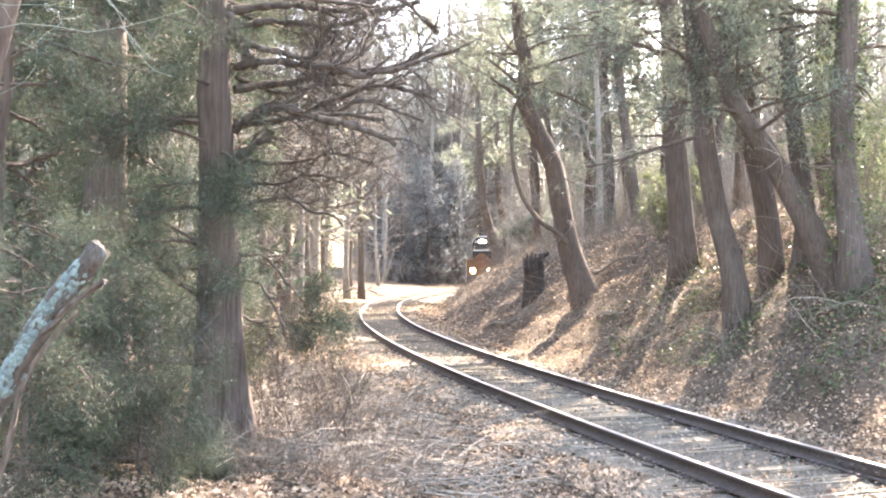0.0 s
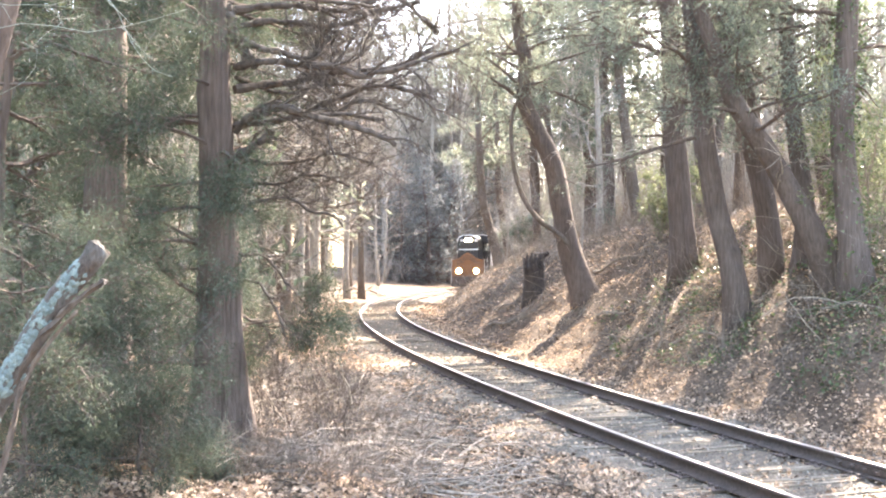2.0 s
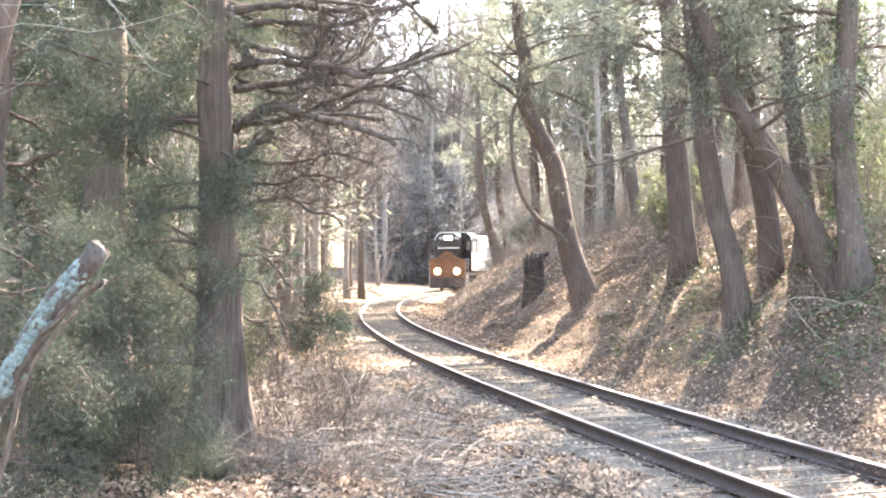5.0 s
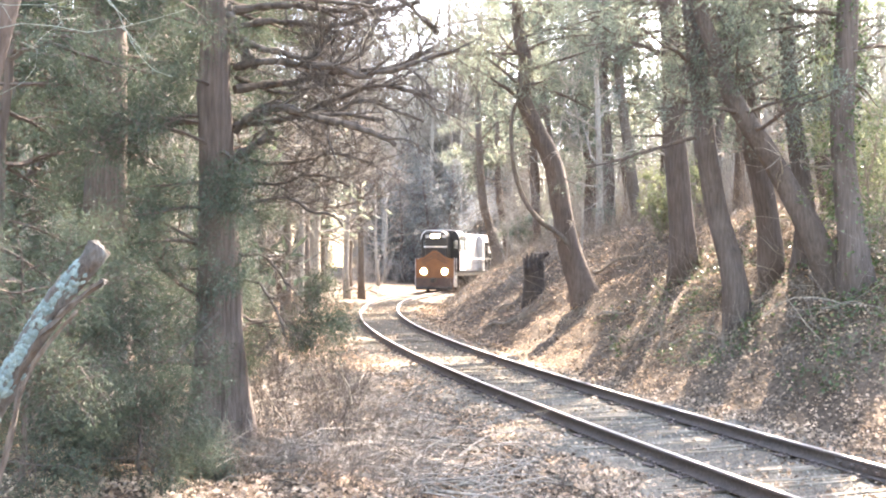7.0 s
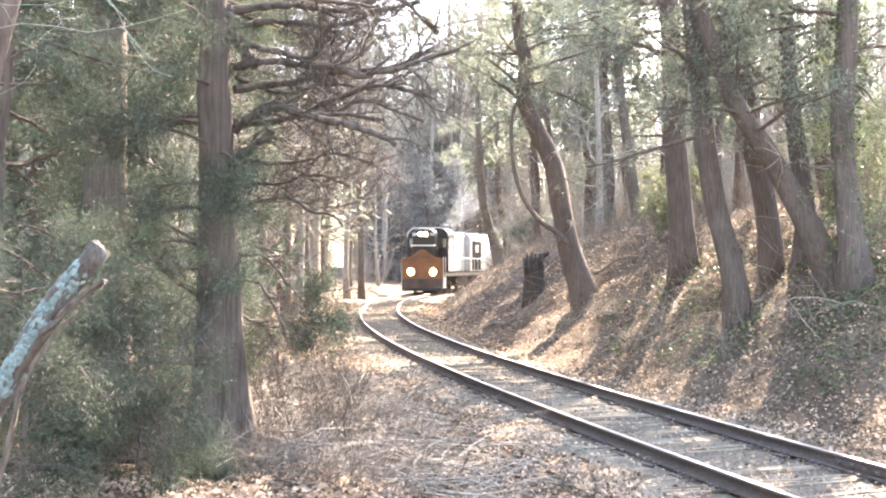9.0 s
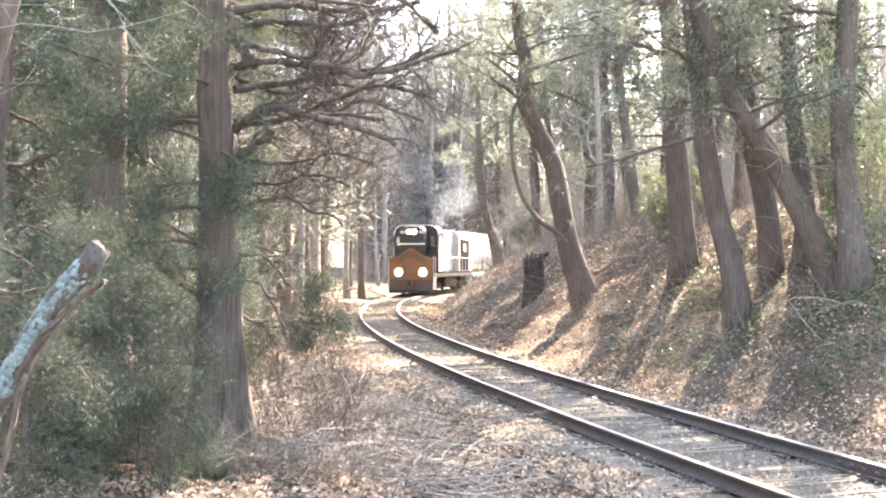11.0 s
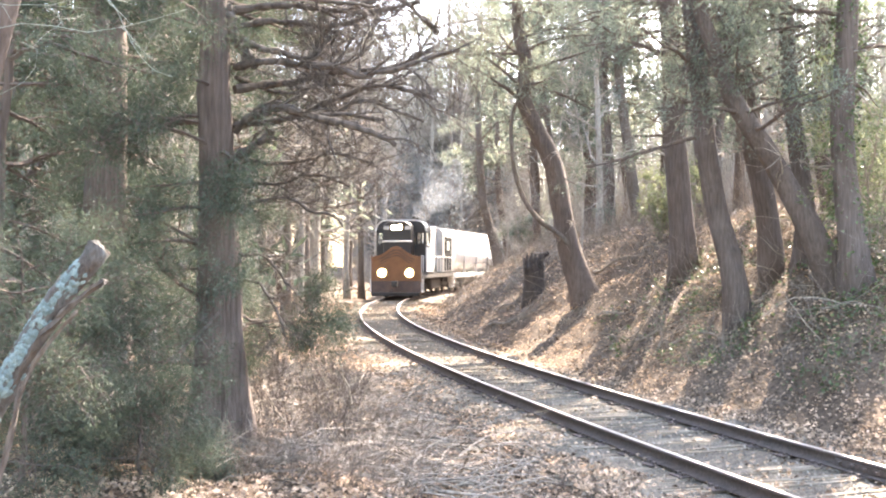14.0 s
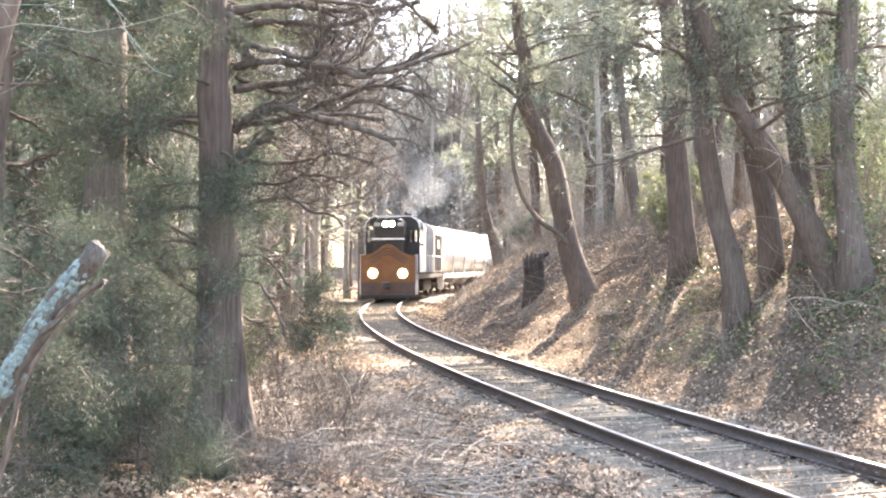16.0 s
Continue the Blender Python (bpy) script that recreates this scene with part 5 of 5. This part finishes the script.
def locomotive():
    loco = thing("diesel_locomotive", "orange and black diesel locomotive with lit headlights and pale sides", "locomotive")
    sill = Build().box(-1.48, 1.48, -7.35, 7.3, 1.12, 1.42, 0.02)
    part("sill", sill, "steel", loco, "grimy dark side sill")
    part("deck", Build().box(-1.50, 1.50, -7.38, 7.30, 1.424, 1.47, 0.01), "near_black", loco)
    part("fuel_tank", Build().box(-1.25, 1.25, -2.1, 2.1, 0.38, 1.10, 0.12), "steel", loco)
    # orange end sheet with its winged upper edge
    n = 24
    front = []
    for k in range(n + 1):
        x = -1.46 + 2.92 * k / n
        q = abs(x) / 1.46
        front.append((x, 2.33 + 0.60 * math.exp(-(q / 0.46) ** 2) + 0.08 * q ** 6))
    ring = [(1.46, 0.95), (-1.46, 0.95)] + front
    b = Build().loft([[(x, 7.30, z) for x, z in ring], [(x, 7.42, z) for x, z in ring]])
    part("end_sheet", b, "orange", loco, "orange end sheet with a winged upper edge")
    for lift, r in ((0.02, 0.035), (-0.17, 0.022), (-0.33, 0.022), (-0.48, 0.018)):
        w = Build()
        span = [p for p in front if abs(p[0]) < 1.3 - 0.9 * max(-lift, 0)]
        w.tube([(x, 7.43, z + lift) for x, z in span], [r] * len(span), 6)
        part("trim_band", w, "black" if lift < 0.0 else "orange", loco, "curved band on the end sheet")
    pil = Build().loft([[(-1.45, 7.25, 0.22), (1.45, 7.25, 0.22), (1.45, 7.25, 0.98), (-1.45, 7.25, 0.98)], [(-1.40, 7.62, 0.16), (1.40, 7.62, 0.16), (1.46, 7.44, 0.98), (-1.46, 7.44, 0.98)]])
    part("pilot", pil, "grimy_orange", loco, "grimy pilot plate above the rails")
    part("pilot_edge", Build().box(-1.40, 1.40, 7.50, 7.66, 0.12, 0.34, 0.03), "black", loco)
    coupler(loco, 7.45, 1)
    coupler(loco, -7.35, -1)
    # high short hood
    part("short_hood", hull(1.62, 1.45, 4.42, 0.45, 5.9, 7.15), "black", loco, "black high hood")
    part("hood_ledge", Build().box(-0.85, 0.85, 7.10, 7.26, 3.22, 3.30, 0.02), "white", loco, "pale ledge across the hood")
    # cab
    part("cab", Build().box(-1.47, 1.47, 3.9, 5.9, 1.47, 3.08, 0.03), "black", loco, "black cab below the windows")
    roof = []
    for y in (3.88, 5.92):
        arch = outline(2.94, 3.84, 4.50, 0.62, 8)
        roof.append([(p, y, q) for p, q in arch])
    part("cab_roof", Build().loft(roof), "black", loco, "rounded black cab roof")
    for sx in (-1, 1):
        for y0 in (3.9, 5.78):
            part("cab_post", Build().box(sx * 1.41 - 0.06, sx * 1.41 + 0.06, y0, y0 + 0.12, 3.07, 3.86, 0.01), "black", loco)
            part("cab_post", Build().box(sx * 0.92 - 0.05, sx * 0.92 + 0.05, y0, y0 + 0.12, 3.07, 3.86, 0.01), "black", loco)
    part("bulkhead", Build().box(-0.82, 0.82, 4.8, 5.9, 3.07, 3.86, 0.01), "black", loco)
    for y0, y1 in ((5.87, 5.96), (3.86, 3.94)):
        arc = [(p, y0 + (y1 - y0) / 2, q) for p, q in outline(2.98, 3.9, 4.53, 0.62, 8)[2:]]
        w = Build()
        w.tube(arc, [0.035] * len(arc), 6)
        part("roof_rim", w, "white", loco, "pale rim of the cab roof")
    for sx in (-1, 1):
        fr = part("window_frame", Build().box(sx * 1.18 - 0.20, sx * 1.18 + 0.20, 5.9, 5.93, 3.08, 3.15, 0.005), "black", loco)
        part("window_frame", Build().box(sx * 1.18 - 0.20, sx * 1.18 + 0.20, 5.9, 5.93, 3.79, 3.85, 0.005), "black", loco)
        pane = part("pane", Build().box(sx * 1.17 - 0.19, sx * 1.17 + 0.19, 5.83, 5.84, 3.09, 3.84), "glass", fr, "clear cab window")
        pane.visible_shadow = False
        side = Build().box(sx * 1.485 - 0.02, sx * 1.485 + 0.02, 4.05, 5.75, 1.5, 2.95, 0.015)
        part("cab_side", side, "white", loco, "pale lower cab side")
        part("side_window", Build().box(sx * 1.478 - 0.015, sx * 1.478 + 0.015, 4.03, 5.77, 3.09, 3.84), "glass", loco).visible_shadow = False
        # corner steps and rails
        for yy in (7.05, -7.05):
            st = Build()
            for zz in (0.35, 0.68, 1.0):
                st.box(sx * 1.30 - 0.18, sx * 1.30 + 0.18, yy - 0.28, yy + 0.28, zz, zz + 0.03, 0.005)
            for q in (-0.3, 0.3):
                st.box(sx * 1.32 - 0.2, sx * 1.32 + 0.2, yy + q - 0.015, yy + q + 0.015, 0.33, 1.12)
            part("steps", st, "white", loco, "pale corner steps")
            hr = Build()
            for q in (-0.32, 0.32):
                hr.tube([(sx * 1.47, yy + q, 0.9), (sx * 1.47, yy + q, 2.45)], [0.022, 0.022], 8)
            part("handrail", hr, "white", loco, "white grab rail")
        rail = Build()
        rail.tube([(sx * 1.47, 3.8, 2.45), (sx * 1.47, -7.0, 2.45)], [0.02, 0.02], 8)
        for yy in np.arange(3.7, -7.1, -1.4):
            rail.tube([(sx * 1.47, yy, 1.45), (sx * 1.47, yy, 2.45)], [0.018, 0.018], 6)
        part("walkway_rail", rail, "white", loco, "white walkway railing")
        # flat dark sheet: an opening's shade is put in as colour
        dark_sheet = Build().box(sx * 1.43 - 0.02, sx * 1.43 + 0.02, -6.3, -2.7, 1.55, 3.85, 0.02)
        part("engine_door", dark_sheet, "near_black", loco, "near-black panel for a shaded opening")
        part("door_window", Build().box(sx * 1.452 - 0.01, sx * 1.452 + 0.01, -5.0, -3.9, 2.95, 3.55, 0.01), "grey", loco)
        for yy in (3.2, 2.0, 0.8, -0.4, -1.45):
            part("hood_door", Build().box(sx * 0.985 - 0.015, sx * 0.985 + 0.015, yy - 0.55, yy + 0.55, 1.6, 3.5, 0.02), "grey", loco)
        # lamps
        hs = Build()
        disc(hs, sx * 0.79, 7.46, 1.45, 0.31, "y", 0.12)
        ld = part("ditch_light", hs, "steel", loco)
        # wide glowing disc behind the lens, for the orange halo
        g = Build()
        disc(g, sx * 0.79, 7.52, 1.45, 0.295, "y", 0.02)
        part("reflector", g, "reflector", ld, "reflector disc that glows as the lamp's halo")
        g = Build()
        disc(g, sx * 0.79, 7.535, 1.45, 0.20, "y", 0.03)
        part("lens", g, "lamp", ld, "lit warm-white lens")
        nb = Build().box(sx * 0.62 - 0.16, sx * 0.62 + 0.16, 7.05, 7.17, 3.93, 4.13, 0.015)
        part("number_board", nb, "number", loco, "white number board")
    part("long_hood", hull(1.94, 1.45, 4.38, 0.30, -2.0, 3.9), "grey", loco, "light grey long hood")
    part("rear_hood", hull(2.84, 1.45, 4.46, 0.62, -7.1, -2.0, 0.06, 8), "grey", loco, "wide light grey rear body with rounded roof")
    arc = [(p, -2.02, q) for p, q in outline(2.86, 1.5, 4.48, 0.62, 8)[2:]]
    w = Build()
    w.tube(arc, [0.04] * len(arc), 6)
    part("body_rim", w, "white", loco, "pale rim of the rear body")
    arc = [(p, -7.0, q) for p, q in outline(2.86, 1.5, 4.48, 0.62, 8)]
    w = Build()
    w.tube(arc + arc[:1], [0.09] * (len(arc) + 1), 6)
    part("rear_rim", w, "white", loco, "white rounded end of the hood")
    box = Build().box(-0.38, 0.38, 7.08, 7.24, 3.84, 4.26, 0.06)
    hb = part("headlight_box", box, "black", loco)
    for sx in (-0.17, 0.17):
        # a glowing halo disc behind each headlight too
        g = Build()
        disc(g, sx, 7.25, 4.05, 0.17, "y", 0.02)
        part("reflector", g, "reflector", hb, "reflector disc that glows as the lamp's halo")
        g = Build()
        disc(g, sx, 7.265, 4.05, 0.14, "y", 0.03)
        part("headlight", g, "lamp", hb, "lit twin headlight")
    horn = Build()
    horn.tube([(-0.7, 5.0, 4.45), (-0.7, 5.0, 4.66), (-0.7, 5.55, 4.68)], [0.03, 0.04, 0.10], 8)
    horn.tube([(-0.9, 5.0, 4.60), (-0.9, 5.45, 4.62)], [0.03, 0.09], 8)
    part("horn", horn, "steel", loco, "dark air horn on the roof")
    fans = Build()
    for yy in (-5.6, -4.2, 1.2):
        disc(fans, 0, yy, 4.42, 0.52, "z", 0.16)
    fans.box(-0.25, 0.25, -1.3, -0.7, 4.36, 4.62, 0.03)
    part("roof_fans", fans, "steel", loco, "roof fans and exhaust stack")
    truck(loco, 5.2, 0.51, 2.74)
    truck(loco, -5.2, 0.51, 2.74)
    return loco


def hopper():
    car = thing("covered_hopper_car", "white covered hopper car with curved sides, coupled behind the locomotive", "freight car", "hopper cars")
    b = Build()
    secs = []
    for y, k in ((-7.7, 1), (-7.3, 0), (7.3, 0), (7.7, 1)):
        ring = []
        for j in range(26):
            a = 2 * math.pi * j / 26 + math.pi / 26
            x = 1.56 * math.copysign(abs(math.cos(a)) ** 0.72, math.cos(a)) * (1 - 0.06 * k)
            z = 2.95 + (1.62 - 0.12 * k) * math.copysign(abs(math.sin(a)) ** 0.85, math.sin(a))
            ring.append((x, y, max(z, 1.40)))
        secs.append(ring)
    b.loft(secs)
    part("tank_body", b, "white", car, "curved white body", True)
    for sx in (-1, 1):
        part("side_sill", Build().box(sx * 1.46 - 0.07, sx * 1.46 + 0.07, -7.9, 7.9, 1.02, 1.34, 0.02), "white", car, "white side sill")
        # grey wedges laid on where shade falls between the bays
        for yy in (-5.6, -1.9, 1.9, 5.6):
            tri = Build().loft([[(sx * 1.49, yy - 0.42, 1.35), (sx * 1.49, yy + 0.42, 1.35), (sx * 1.56, yy, 2.6)], [(sx * 1.52, yy - 0.42, 1.35), (sx * 1.52, yy + 0.42, 1.35), (sx * 1.60, yy, 2.6)]])
            part("gusset", tri, "shade_grey", car, "grey triangle standing for shade between the bays")
    for yy in (-5.4, -1.8, 1.8, 5.4):
        chute = Build().loft([[(-1.3, yy - 1.5, 1.42), (1.3, yy - 1.5, 1.42), (1.3, yy + 1.5, 1.42), (-1.3, yy + 1.5, 1.42)], [(-0.5, yy - 0.4, 0.45), (0.5, yy - 0.4, 0.45), (0.5, yy + 0.4, 0.45), (-0.5, yy + 0.4, 0.45)]])
        if abs(yy) < 4:
            part("hopper_chute", chute, "grey", car)
    rw = Build().box(-0.45, 0.45, -7.6, 7.6, 4.60, 4.65, 0.01)
    part("roof_walk", rw, "grey", car, "grey roof walkway")
    end = Build()
    for sy in (-1, 1):
        for sx in (-1, 1):
            end.tube([(sx * 1.2, sy * 7.85, 1.2), (sx * 1.2, sy * 7.7, 3.9)], [0.03, 0.03], 6)
        for zz in np.arange(1.5, 3.9, 0.4):
            end.tube([(0.8, sy * 7.85, zz), (1.2, sy * 7.85, zz)], [0.015, 0.015], 5)
    part("end_ladder", end, "white", car)
    part("underframe", Build().box(-0.35, 0.35, -7.9, 7.9, 0.85, 1.2, 0.02), "steel", car)
    coupler(car, 7.85, 1)
    coupler(car, -7.85, -1)
    truck(car, 5.9, 0.42, 1.75)
    truck(car, -5.9, 0.42, 1.75)
    return car


loco = locomotive()
car_1 = hopper()
car_2 = copy_thing(car_1, Matrix.Identity(4))


def exhaust():
    """Thin smoke over the engine, in soft round wisps."""
    rng = np.random.default_rng(3)
    ob = thing("exhaust_smoke", "thin pale blue exhaust smoke drifting above the locomotive", "smoke")
    base = bmesh.new()
    bmesh.ops.create_icosphere(base, subdivisions=3, radius=1.0)
    base.verts.index_update()
    ball = np.array([tuple(v.co) for v in base.verts])
    faces = [tuple(v.index for v in f.verts) for f in base.faces]
    base.free()
    for k in range(4):
        f = k / 3
        r = 0.55 + 0.95 * f
        at = np.array([-0.9 * f + 0.25 * math.sin(k * 2.3), -1.0 - 5.0 * f, 5.0 + 2.5 * f])
        bump = 1 + 0.16 * np.sin(ball[:, 0] * 4 + k) * np.sin(ball[:, 1] * 3.5 + 2 * k) + 0.1 * np.sin(ball[:, 2] * 6 + k)
        b = Build()
        b.add(ball * bump[:, None] * r * np.array([1, 1, 0.85]) + at, faces)
        part("wisp", b, "smoke", ob, "", True)
    return ob


plume = exhaust()


def gone(t):
    """Metres of the line from its mark to the engine's nose at t seconds."""
    return 71.35 - 2.1355 * t - 0.00348 * t * t + 0.000135 * t ** 3


def rides(nose_gap, sway, base, t):
    """The pose of a vehicle whose middle runs nose_gap behind the engine's nose."""
    s = gone(t) + nose_gap
    x0, y0, _ = on_line(s - base, sway)
    x1, y1, _ = on_line(s + base, sway)
    return pose((x0 + x1) / 2, (y0 + y1) / 2, RAIL_Z, 0, 0, math.degrees(math.atan2(-(x0 - x1), y0 - y1)))


def motions():
    times = [0.5 * k for k in range(33)]
    for ob, gap, base in ((loco, 7.45, 5.5), (car_1, 23.6, 5.9), (car_2, 40.3, 5.9), (plume, 7.45, 5.5)):
        walk(ob, [(t, rides(gap, 0.04, base, t)) for t in times])
    fine = [0.2 * k for k in range(81)]
    sets = [o for ob in (loco, car_1, car_2) for o in ob.children_recursive if o.name.startswith("wheelset")]
    for ws in sets:
        y, z = ws.matrix_basis.translation.y, ws.matrix_basis.translation.z
        walk(ws, [(t, pose(0, y, z, -math.degrees((gone(0) - gone(t)) / z))) for t in fine])


motions()
